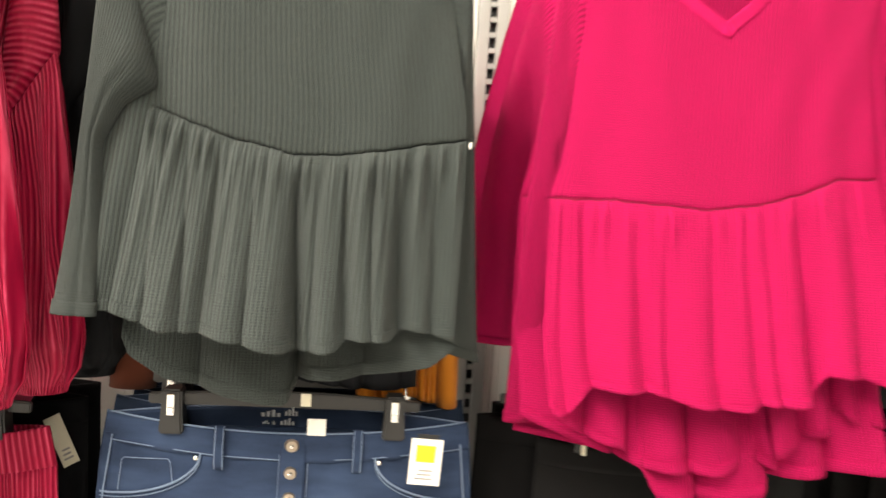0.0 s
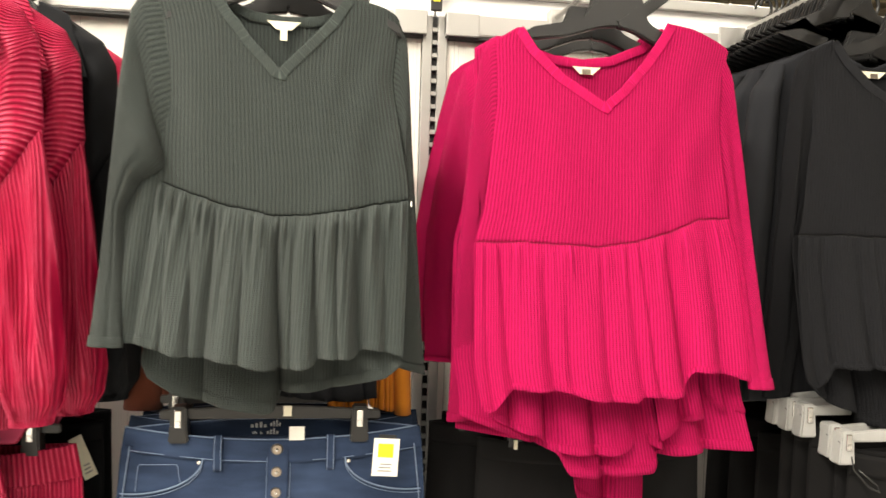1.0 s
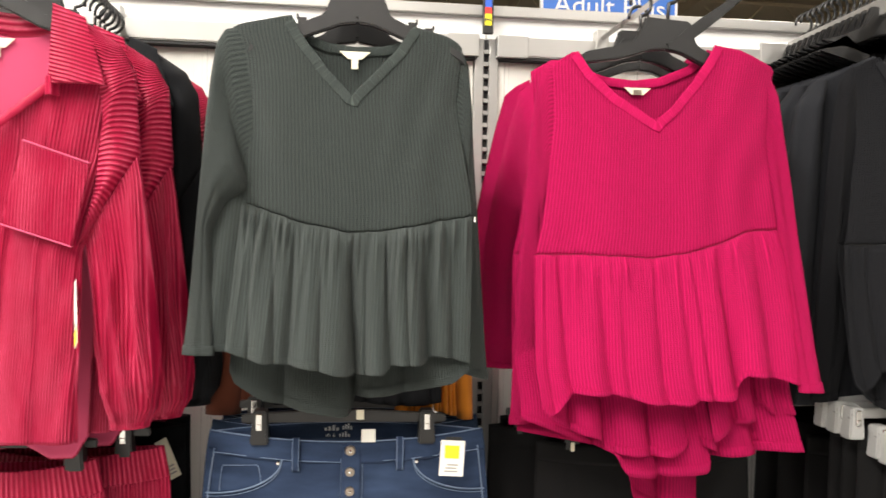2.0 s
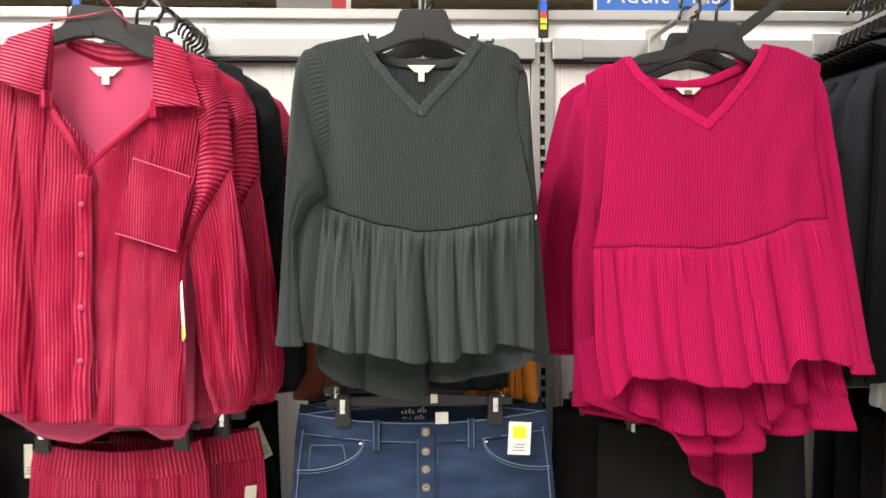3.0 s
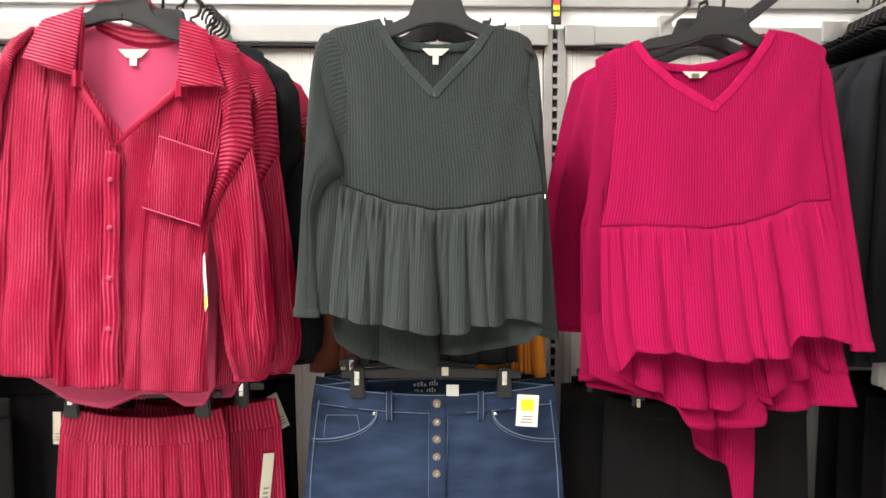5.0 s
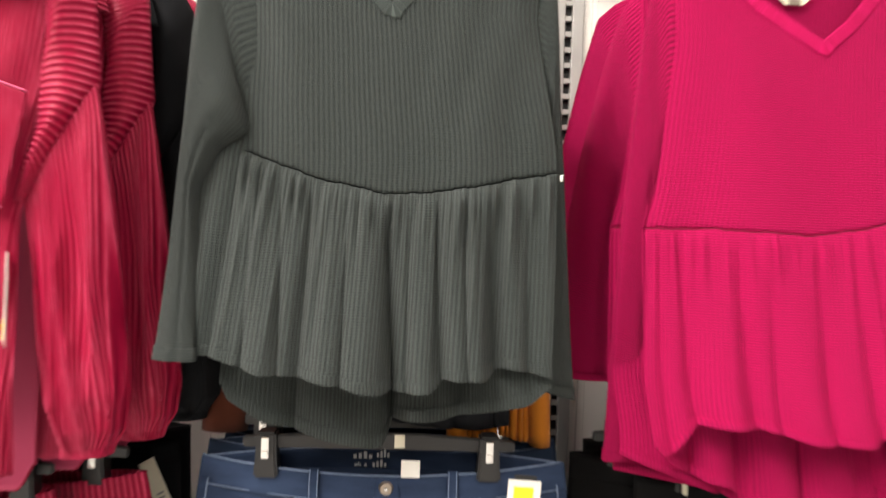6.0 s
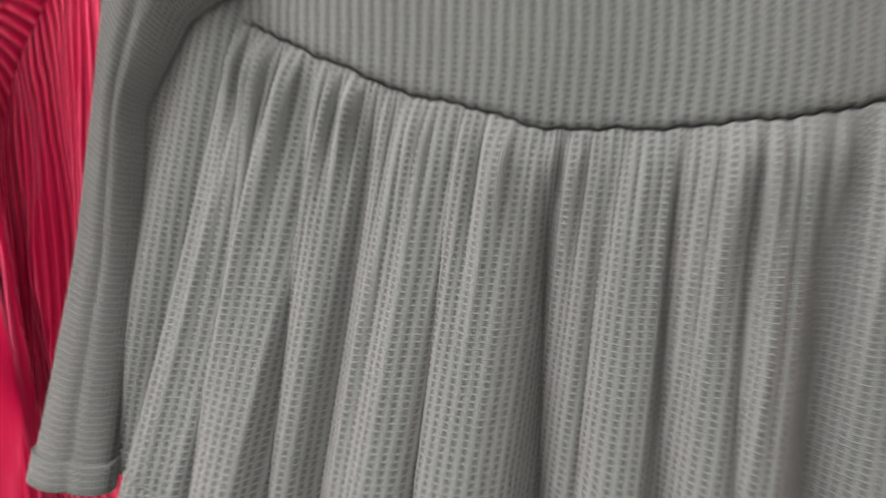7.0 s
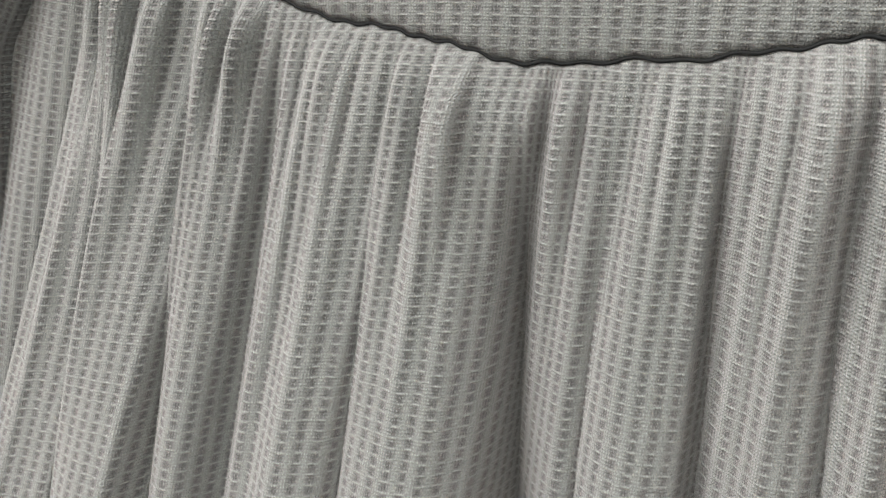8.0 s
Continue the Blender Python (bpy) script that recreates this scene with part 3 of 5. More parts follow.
def peplum_top(spec, cloth, thread, label, group):
    """A long-sleeved V-neck top with a gathered peplum, hung flat; spec holds its outline and folds."""
    g = spec
    y0 = g["y"]
    xl, xr = g["left"], g["right"]
    top = thing("peplum_top", g["middle"], y0, g["low"], label, "top", group)
    nu, nv = g.get("fine", (220, 70))
    s = np.linspace(0, 1, nu)

    def width(S, Z):
        lo, hi = line(xl, Z), line(xr, Z)
        return lo + (hi - lo) * S

    def bulge(S):
        return 1 - np.abs(2 * S - 1) ** 5

    S, V = np.meshgrid(s, np.linspace(0, 1, nv))

    def ripple(c):
        return line(g["seam"], c) + 0.0010 * np.sin(c * 61) * np.sin(c * 23 + 1) + 0.0005 * np.sin(c * 210 + 3 * np.sin(c * 17))

    seam = ripple(s)
    # bodice, front and back
    zt = np.interp(s, *np.array(g["front_neck"]).T)
    Z = zt + (seam - zt) * V
    X = width(S, Z)
    sag = sum(d * V ** 0.7 * np.exp(-(((S - a - (c - a) * V) / (w * 1.3)) ** 2)) for a, c, w, d in g["drape"])
    Y = y0 - 0.018 * bulge(S) - g["lean"] * (1.87 - Z) + sag + 0.0020 * np.sin(17 * S + 1.3 * np.sin(4 * V)) * V
    # slanting pulls from the shoulders towards the middle of the waist
    Y = Y - 0.0016 * np.sin(30 * (np.abs(S - 0.5) + 0.35 * V) + g["seed"]) * np.sin(math.pi * np.clip(V, 0, 1)) * np.clip(np.abs(S - 0.5) * 3, 0, 1)
    groove = 0.0022 * np.exp(-(((1 - V) * (zt.mean() - seam.mean()) / 0.0020) ** 2))
    U = (S - 0.5) * (xr[0][1] - xl[0][1]) * g.get("stretch", 1.0)
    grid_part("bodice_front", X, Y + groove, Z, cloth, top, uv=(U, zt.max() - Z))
    zb = np.interp(s, *np.array(g["back_neck"]).T)
    Zb = zb + (seam - zb) * V
    Xb = width(S, Zb)
    Yb = y0 + 0.016 * bulge(S) + 0 * Zb
    grid_part("bodice_back", Xb, Yb, Zb, cloth, top, uv=(U, zb.max() - Zb))
    # neck bands
    k = np.where((s >= g["neck"][0]) & (s <= g["neck"][1]))[0]
    band("neck_band", np.stack([X[0, k], Y[0, k] - 0.001, Z[0, k]], 1), 0.017, 0.0003, cloth, top, -1.0)
    band("neck_band", np.stack([Xb[0, k], Yb[0, k] - 0.003, Zb[0, k]], 1)[3:-3], 0.016, 0.002, cloth, top, -1.0)
    # peplum, front and back
    nq = g.get("rows", 90)
    sc = np.linspace(0, 1, g.get("cols", nu))
    S2, V2 = np.meshgrid(sc, np.linspace(0, 1, nq) ** 1.25)
    seam2, hem2 = ripple(sc), line(g["hem"], sc)
    base = np.interp(sc, s, Y[-1])
    Zs = seam2 + (hem2 - seam2) * V2
    fall = (g["flare"][0] * (1 - S2) + g["flare"][1] * S2) * V2 * (0.85 + 0.15 * bulge(S2))
    start = 1 - np.exp(-(V2 / 0.05) ** 1.5)
    fine = gathers(S2, V2, g["seed"], g.get("gathers", 60), g.get("pinch", 0.0060), g.get("reaches", (0.16, 0.22, 0.32, 0.45, 0.9))) * start
    deep = flutes(S2, V2, g["folds"], g.get("round", 0.08))
    Ys = base - fall + deep - fine + 0.0022 * np.exp(-((V2 * 0.24 / 0.0020) ** 2))
    Xs = width(S2, Zs) + 0.35 * np.gradient(deep, axis=1) * V2
    Zs = Zs + deep * 0.05 * V2
    P = np.stack([Xs, Ys, Zs], -1)
    run = np.concatenate([[0], np.cumsum(np.linalg.norm(np.diff(P[int(nq * 0.7)], axis=0), axis=1))]) * g.get("fullness", 1.15)
    rep = np.repeat(run[None], nq, 0)
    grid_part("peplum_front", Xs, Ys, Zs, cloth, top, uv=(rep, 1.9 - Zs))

    def hem_of(X, Y, Z, v, stitch):
        cut = int(np.searchsorted(v, 0.945))
        grid_part("hem", X[cut:], Y[cut:] - 0.0022, Z[cut:] - 0.0006, cloth, top, 0.0012, uv=(np.repeat(np.linspace(0, run[-1], X.shape[1])[None], len(X) - cut, 0), 1.9 - Z[cut:]))
        if stitch:
            tube_part("hem_stitch", [(X[cut, i], Y[cut, i] - 0.0028, Z[cut, i]) for i in range(0, X.shape[1], 2)], 0.0007, cloth, top, sides=5)

    hem_of(Xs, Ys, Zs, V2[:, 0], True)
    hemb = line(g["back_hem"], sc)
    Zk = seam2 + (hemb - seam2) * V2
    Xk = width(g.get("back_in", 0.0) + (1 - g.get("back_in", 0.0)) * S2, Zk)
    deepb = flutes(S2, V2, g["back_folds"], 0.10)
    Yk = y0 + 0.012 * bulge(S2) + deepb + g.get("back_out", 0.0) * V2
    Xk = Xk + 0.3 * np.gradient(deepb, axis=1)
    grid_part("peplum_back", Xk, Yk, Zk, cloth, top, uv=(rep, 1.9 - Zk))
    hem_of(Xk, Yk, Zk, V2[:, 0], True)
    if "under" in g:
        Su, Vu = np.meshgrid(np.linspace(0, 1, 120), np.linspace(0, 1, 60))
        Zu = 1.35 + (line(g["under"], Su[0]) - 1.35) * Vu
        Xu = width(0.66 + 0.34 * Su, Zu)
        Yu = y0 - 0.030 - 0.02 * Vu + flutes(Su, Vu, [(0.3, 0.28, 0.08, 0.018), (0.62, 0.60, 0.10, 0.022), (0.82, 0.84, 0.1, 0.012)], 0.07)
        grid_part("peplum_under_fold", Xu, Yu, Zu, cloth, top, uv=(Su * 0.2, 1.9 - Zu))
        hem_of(Xu, Yu, Zu, Vu[:, 0], True)
    # the seam between bodice and peplum; its dark tube paints the crease's shade
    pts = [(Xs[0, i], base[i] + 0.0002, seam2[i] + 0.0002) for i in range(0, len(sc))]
    tube_part("waist_seam", pts, 0.00055, thread, top, "gathered waist seam, its crease shade painted dark", sides=6)
    for rows, valley, seed in g["sleeves"]:
        set_in_sleeve("sleeve", rows, cloth, top, valley, seed)
    lx, lz, wide = g["label"]
    ly = y0 + 0.009
    bm = bmesh.new()
    prism(bm, [(lx - wide, lz), (lx + wide, lz), (lx + wide * 0.45, lz - wide * 0.5), (lx - wide * 0.45, lz - wide * 0.5)], ly - 0.0012, ly)
    tag = part("neck_label", bm, M["cream"], top, "cream woven neck label", smooth=False)
    if g.get("loop", True):
        box_part("size_tab", (lx - 0.006, lx + 0.006, ly - 0.0022, ly - 0.0012, lz - wide * 0.5 - 0.018, lz - wide * 0.3), M["cream"], tag, bevel=0)
    else:
        box_part("print", (lx - 0.008, lx + 0.008, ly - 0.002, ly - 0.0012, lz - 0.013, lz - 0.004), M["brass"], tag, bevel=0)
    return top


GREEN = dict(
    y=-0.495, middle=-0.315, low=1.165, lean=0.03, flare=(0.115, 0.05), back_in=0.0, back_out=-0.045, seed=4, fine=(260, 80), cols=420, rows=120, gathers=115, fullness=1.2, stretch=1.0,
    left=[(1.16, -0.522), (1.29, -0.518), (1.40, -0.514), (1.53, -0.511), (1.604, -0.512), (1.67, -0.510), (1.74, -0.511), (1.80, -0.518), (1.84, -0.531), (1.88, -0.535)],
    right=[(1.16, -0.106), (1.277, -0.110), (1.40, -0.106), (1.53, -0.103), (1.57, -0.107), (1.64, -0.121), (1.73, -0.136), (1.79, -0.131), (1.82, -0.126), (1.88, -0.126)],
    front_neck=[(0, 1.851), (0.04, 1.857), (0.12, 1.862), (0.255, 1.873), (0.275, 1.852), (0.31, 1.822), (0.38, 1.782), (0.50, 1.733), (0.62, 1.781), (0.71, 1.821), (0.755, 1.848), (0.782, 1.863), (0.93, 1.850), (0.98, 1.841), (1, 1.832)],
    back_neck=[(0, 1.851), (0.04, 1.857), (0.12, 1.862), (0.255, 1.873), (0.30, 1.850), (0.40, 1.833), (0.52, 1.828), (0.65, 1.831), (0.75, 1.843), (0.782, 1.863), (0.93, 1.850), (1, 1.832)],
    neck=(0.262, 0.778),
    seam=[(0, 1.543), (0.06, 1.536), (0.15, 1.523), (0.25, 1.509), (0.35, 1.502), (0.46, 1.493), (0.52, 1.494), (0.6, 1.497), (0.72, 1.504), (0.86, 1.517), (1, 1.528)],
    hem=[(0, 1.297), (0.06, 1.288), (0.15, 1.277), (0.22, 1.273), (0.35, 1.266), (0.46, 1.255), (0.51, 1.252), (0.525, 1.250), (0.64, 1.256), (0.665, 1.268), (0.81, 1.268), (0.83, 1.280), (0.88, 1.281), (1, 1.270)],
    back_hem=[(0, 1.262), (0.015, 1.236), (0.13, 1.202), (0.30, 1.183), (0.46, 1.170), (0.50, 1.174), (0.507, 1.204), (0.58, 1.206), (0.75, 1.214), (0.93, 1.232), (1, 1.256)],
    drape=[(0.32, 0.30, 0.10, 0.004), (0.62, 0.56, 0.09, 0.004), (0.88, 0.86, 0.05, 0.005), (0.06, 0.05, 0.05, 0.006)],
    folds=[(0.045, 0.09, 0.03, 0.006), (0.135, 0.19, 0.035, 0.013), (0.232, 0.245, 0.06, 0.021), (0.345, 0.37, 0.025, 0.005), (0.462, 0.517, 0.045, 0.040), (0.535, 0.56, 0.025, 0.005), (0.615, 0.662, 0.055, 0.026),
           (0.70, 0.742, 0.03, 0.008), (0.785, 0.822, 0.055, 0.029), (0.90, 0.925, 0.035, 0.008)],
    back_folds=[(0.2, 0.22, 0.06, 0.006), (0.5, 0.512, 0.03, 0.03), (0.75, 0.72, 0.08, 0.01)],
    sleeves=[([(-0.505, 1.854, -0.488, 1.620, -0.494, 0.006), (-0.545, 1.846, -0.506, 1.603, -0.497, 0.010), (-0.560, 1.820, -0.510, 1.592, -0.497, 0.013), (-0.567, 1.770, -0.502, 1.582, -0.500, 0.020), (-0.573, 1.69, -0.503, 1.565, -0.508, 0.030), (-0.577, 1.60, -0.538, 1.540, -0.516, 0.024), (-0.581, 1.51, -0.560, 1.490, -0.530, 0.017), (-0.584, 1.41, -0.551, 1.40, -0.550, 0.016), (-0.585, 1.34, -0.546, 1.335, -0.574, 0.015), (-0.586, 1.287, -0.540, 1.285, -0.594, 0.012)],
              [(0, 1.0, 0), (0.4, 0.85, 0.0), (0.6, 0.62, 0.008), (1, 0.6, 0.004)], 3),
             ([(-0.550, 1.62, -0.494, 1.60, -0.480, 0.006), (-0.572, 1.55, -0.498, 1.54, -0.495, 0.014), (-0.574, 1.45, -0.504, 1.445, -0.518, 0.019), (-0.570, 1.36, -0.510, 1.355, -0.545, 0.019), (-0.565, 1.292, -0.516, 1.290, -0.566, 0.016)], None, 14),
             ([(-0.155, 1.846, -0.130, 1.60, -0.490, 0.005), (-0.128, 1.833, -0.114, 1.586, -0.489, 0.009), (-0.112, 1.80, -0.108, 1.572, -0.487, 0.013), (-0.105, 1.72, -0.112, 1.55, -0.484, 0.016), (-0.098, 1.62, -0.118, 1.52, -0.480, 0.017), (-0.090, 1.53, -0.122, 1.48, -0.478, 0.016), (-0.081, 1.42, -0.122, 1.40, -0.476, 0.015), (-0.072, 1.31, -0.122, 1.31, -0.476, 0.013), (-0.064, 1.224, -0.118, 1.240, -0.476, 0.011)], None, 5)],
    label=(-0.319, 1.820, 0.028),
)
PINK = dict(
    y=-0.495, middle=0.25, low=1.09, lean=0.04, round=0.06, flare=(0.05, 0.08), back_out=-0.05, seed=9, fine=(240, 70), cols=340, rows=90, gathers=62, pinch=0.0042, reaches=(0.10, 0.14, 0.20, 0.28, 0.45), fullness=1.2,
    left=[(1.05, 0.02), (1.19, 0.022), (1.26, 0.012), (1.46, 0.014), (1.51, 0.026), (1.58, 0.035), (1.70, 0.047), (1.77, 0.045), (1.81, 0.042), (1.86, 0.048)],
    right=[(1.05, 0.525), (1.22, 0.488), (1.35, 0.492), (1.45, 0.490), (1.51, 0.482), (1.60, 0.467), (1.70, 0.458), (1.77, 0.462), (1.82, 0.474), (1.86, 0.478)],
    front_neck=[(0, 1.812), (0.03, 1.820), (0.075, 1.833), (0.10, 1.833), (0.16, 1.798), (0.27, 1.755), (0.40, 1.722), (0.455, 1.709), (0.53, 1.737), (0.62, 1.785), (0.68, 1.835), (0.70, 1.857), (0.82, 1.850), (0.93, 1.833), (0.98, 1.825), (1, 1.818)],
    back_neck=[(0, 1.812), (0.03, 1.820), (0.075, 1.833), (0.14, 1.808), (0.25, 1.794), (0.38, 1.790), (0.5, 1.798), (0.62, 1.822), (0.70, 1.857), (0.82, 1.850), (0.93, 1.833), (1, 1.818)],
    neck=(0.092, 0.703),
    seam=[(0, 1.459), (0.15, 1.462), (0.3, 1.460), (0.46, 1.457), (0.6, 1.468), (0.72, 1.484), (0.80, 1.500), (0.86, 1.511), (1, 1.515)],
    hem=[(0, 1.195), (0.02, 1.174), (0.045, 1.176), (0.09, 1.205), (0.125, 1.217), (0.255, 1.216), (0.27, 1.218), (0.4, 1.203), (0.55, 1.200), (0.58, 1.208), (0.69, 1.208), (0.745, 1.215), (0.77, 1.252), (0.88, 1.250), (1, 1.234)],
    back_hem=[(0, 1.19), (0.05, 1.165), (0.15, 1.14), (0.22, 1.132), (0.24, 1.125), (0.26, 1.104), (0.4, 1.098), (0.5, 1.097), (0.56, 1.11), (0.60, 1.135), (0.63, 1.115), (0.68, 1.105), (0.72, 1.092), (0.8, 1.10), (0.9, 1.107), (1, 1.108)],
    under=[(0, 1.125), (0.3, 1.155), (0.55, 1.165), (0.66, 1.195), (0.72, 1.178), (1, 1.175)],
    drape=[(0.15, 0.12, 0.06, 0.006), (0.5, 0.5, 0.10, 0.003), (0.75, 0.72, 0.05, 0.005), (0.92, 0.9, 0.05, 0.006)],
    folds=[(0.03, 0.05, 0.03, 0.004), (0.085, 0.125, 0.05, 0.010), (0.235, 0.268, 0.06, 0.014), (0.315, 0.33, 0.035, 0.005), (0.45, 0.47, 0.05, 0.004), (0.55, 0.592, 0.045, 0.009), (0.605, 0.65, 0.035, 0.007),
           (0.705, 0.752, 0.04, 0.018), (0.86, 0.88, 0.045, 0.004)],
    back_folds=[(0.11, 0.12, 0.03, 0.008), (0.25, 0.262, 0.03, 0.026), (0.42, 0.43, 0.03, 0.008), (0.58, 0.60, 0.04, 0.03), (0.68, 0.70, 0.03, 0.016), (0.82, 0.84, 0.03, 0.014)],
    sleeves=[([(0.085, 1.824, 0.072, 1.535, -0.490, 0.005), (0.036, 1.814, 0.040, 1.515, -0.490, 0.010), (0.020, 1.79, 0.034, 1.50, -0.488, 0.014), (0.009, 1.70, 0.030, 1.475, -0.485, 0.018), (0.001, 1.58, 0.040, 1.43, -0.480, 0.018), (-0.007, 1.45, 0.052, 1.37, -0.474, 0.016), (-0.014, 1.29, 0.054, 1.27, -0.472, 0.014), (-0.019, 1.140, 0.034, 1.144, -0.474, 0.011)],
              [(0, 1.0, 0), (0.3, 0.9, 0.0), (0.5, 0.66, 0.010), (1, 0.6, 0.006)], 11),
             ([(0.425, 1.838, 0.436, 1.565, -0.490, 0.005), (0.464, 1.818, 0.464, 1.535, -0.491, 0.010), (0.482, 1.778, 0.473, 1.515, -0.492, 0.014), (0.491, 1.70, 0.479, 1.49, -0.496, 0.018), (0.500, 1.62, 0.484, 1.46, -0.505, 0.020), (0.508, 1.51, 0.487, 1.41, -0.522, 0.019), (0.515, 1.39, 0.487, 1.34, -0.548, 0.017), (0.520, 1.29, 0.487, 1.27, -0.572, 0.014), (0.524, 1.222, 0.485, 1.222, -0.592, 0.011)],
              [(0, 1.0, 0), (0.3, 0.9, 0.0), (0.5, 0.7, 0.008), (1, 0.6, 0.005)], 12)],
    label=(0.210, 1.777, 0.026), loop=False,
)

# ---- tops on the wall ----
green_top = peplum_top(GREEN, M["green"], M["green_seam_shade"], "sage green ribbed V-neck top with gathered peplum hem", "")
box_part("side_loop", (-0.1010, -0.0985, -0.524, -0.518, 1.516, 1.525), M["card"], green_top, "tiny white loop at the side seam", bevel=0.001)
top_hanger(-0.315, -0.497, 1.925, spread=0.19, notched=True)
top_hanger(-0.315, -0.44, 1.905, spread=0.19, notched=True)
faceout(-0.315, 0.56, 1.985)
pink_top = peplum_top(PINK, M["pink"], M["pink_seam_shade"], "hot pink ribbed V-neck top with uneven gathered peplum", "hot pink peplum tops")
top_hanger(0.262, -0.497, 1.905, spread=0.19, lean=3.5)
BEHIND = dict(PINK, back_out=-0.03, y=-0.43, middle=0.22, low=0.90, fine=(90, 40), cols=200, rows=60, gathers=30, seed=21)
BEHIND["back_hem"] = [(0, 1.13), (0.3, 1.10), (0.42, 1.07), (0.43, 1.0), (0.5, 0.975), (0.59, 0.955), (0.60, 0.87), (0.61, 0.80), (0.675, 0.80), (0.685, 1.05), (0.7, 1.08), (1, 1.10)]
BEHIND.pop("under")
BEHIND["hem"] = [(0, 1.16), (0.33, 1.10), (0.36, 1.062), (0.45, 1.055), (0.66, 1.065), (0.68, 1.09), (1, 1.11)]
BEHIND["left"] = [(z, x - 0.025) for z, x in PINK["left"]]
BEHIND["back_folds"] = [(0.5, 0.56, 0.05, 0.02), (0.68, 0.70, 0.03, 0.02)]
BEHIND["folds"] = [(0.25, 0.26, 0.03, 0.02), (0.5, 0.49, 0.03, 0.014), (0.7, 0.69, 0.03, 0.025), (0.85, 0.86, 0.03, 0.014)]
BEHIND["sleeves"] = [([(0.052, 1.808, 0.052, 1.530, -0.428, 0.005), (0.024, 1.794, 0.044, 1.510, -0.420, 0.010), (0.006, 1.779, 0.041, 1.491, -0.390, 0.014), (-0.007, 1.703, 0.047, 1.470, -0.340, 0.018), (-0.030, 1.572, 0.054, 1.438, -0.310, 0.020), (-0.045, 1.481, 0.054, 1.405, -0.310, 0.019), (-0.048, 1.342, 0.050, 1.320, -0.320, 0.016), (-0.043, 1.225, 0.047, 1.220, -0.330, 0.012)], [(0, 1.0, 0), (0.3, 0.9, 0.0), (0.5, 0.6, 0.012), (1, 0.6, 0.006)], 31)]
BEHIND["label"] = (0.20, 1.80, 0.02)
pink_behind = peplum_top(BEHIND, M["pink"], M["pink_seam_shade"], "hot pink peplum top hanging behind with a long trailing hem", "hot pink peplum tops")
top_hanger(0.235, -0.43, 1.90, spread=0.19)
DEEP = dict(BEHIND, y=-0.31, middle=0.26, low=1.14, fine=(60, 30), cols=120, rows=40, gathers=20, seed=25)
DEEP["left"] = [(z, x + 0.06) for z, x in PINK["left"]]
DEEP["right"] = [(z, x + 0.03) for z, x in PINK["right"]]
DEEP["hem"] = [(0, 1.20), (0.5, 1.18), (1, 1.19)]
DEEP["back_hem"] = [(0, 1.16), (0.5, 1.14), (1, 1.15)]
DEEP["sleeves"] = [([(xo - 0.004, zo + 0.02, xi + 0.06, zi + 0.01, y + 0.14, d) for xo, zo, xi, zi, y, d in BEHIND["sleeves"][0][0]], None, 35)]
peplum_top(DEEP, M["pink"], M["pink_seam_shade"], "hot pink peplum top deepest on the arm", "hot pink peplum tops")
top_hanger(0.275, -0.31, 1.91, spread=0.19)
faceout(0.285, 0.56, 1.985)
loose = thing("hanger", 0.40, -0.40, 1.95, "loose black plastic hanger arm poking up beside the pink tops", "hanger", "black hangers")
bm = bmesh.new()
prism(bm, [(0.30, 1.872), (0.315, 1.868), (0.40, 1.936), (0.455, 1.985), (0.49, 2.012), (0.487, 2.022), (0.445, 1.999), (0.40, 1.962), (0.365, 1.938), (0.30, 1.888)], -0.438, -0.426, 0.003)
part("arm", bm, M["plastic"], loose, smooth=False)
box_part("notch", (0.432, 0.448, -0.436, -0.428, 1.985, 1.999), M["plastic"], loose)


def plain_top(x, y, ztop, zhem, half, cloth, label, group, seed=1, sleeve=0.04, drop=0.62):
    """A simple hung top: closed body with sloping shoulders, dipped neck, two sleeves and soft folds."""
    t = thing("knit_top", x, y, zhem, label, "top", group)
    s = np.linspace(0, 1, 80)
    v = np.linspace(0, 1, 60)
    S, V = np.meshgrid(s, v)
    rng = np.random.RandomState(seed)
    up = np.interp(s, [0, 0.06, 0.3, 0.36, 0.5, 0.64, 0.7, 0.94, 1], [ztop - 0.07, ztop - 0.045, ztop, ztop - 0.03, ztop - 0.055, ztop - 0.03, ztop, ztop - 0.045, ztop - 0.07])
    marks = [(c, c + rng.uniform(-0.04, 0.04), rng.uniform(0.02, 0.05), rng.uniform(0.005, 0.014)) for c in np.linspace(0.1, 0.9, 8)]
    for name, sign in (("front", -1), ("back", 1)):
        Z = up + (zhem + 0.006 * np.sin(7 * s + seed) - up) * V
        X = x + (2 * S - 1) * (half + 0.02 * V)
        Y = y + sign * 0.02 * (1 - np.abs(2 * S - 1) ** 4) - sign * folds(S, V, marks)
        grid_part(name, X, Y, Z, cloth, t)
    for k, side in enumerate((-1, 1)):
        limb("sleeve", [(x + side * (half - 0.02), y, ztop - 0.05, 0.015, 0.012), (x + side * (half + 0.005), y, ztop - 0.11, sleeve * 0.8, 0.026), (x + side * (half + 0.02), y, ztop - 0.3, sleeve, 0.028), (x + side * (half + 0.035), y, ztop - drop, sleeve * 0.85, 0.02)], cloth, t, seed=seed + k, around=24, along=40, rough=0.006)
    return t


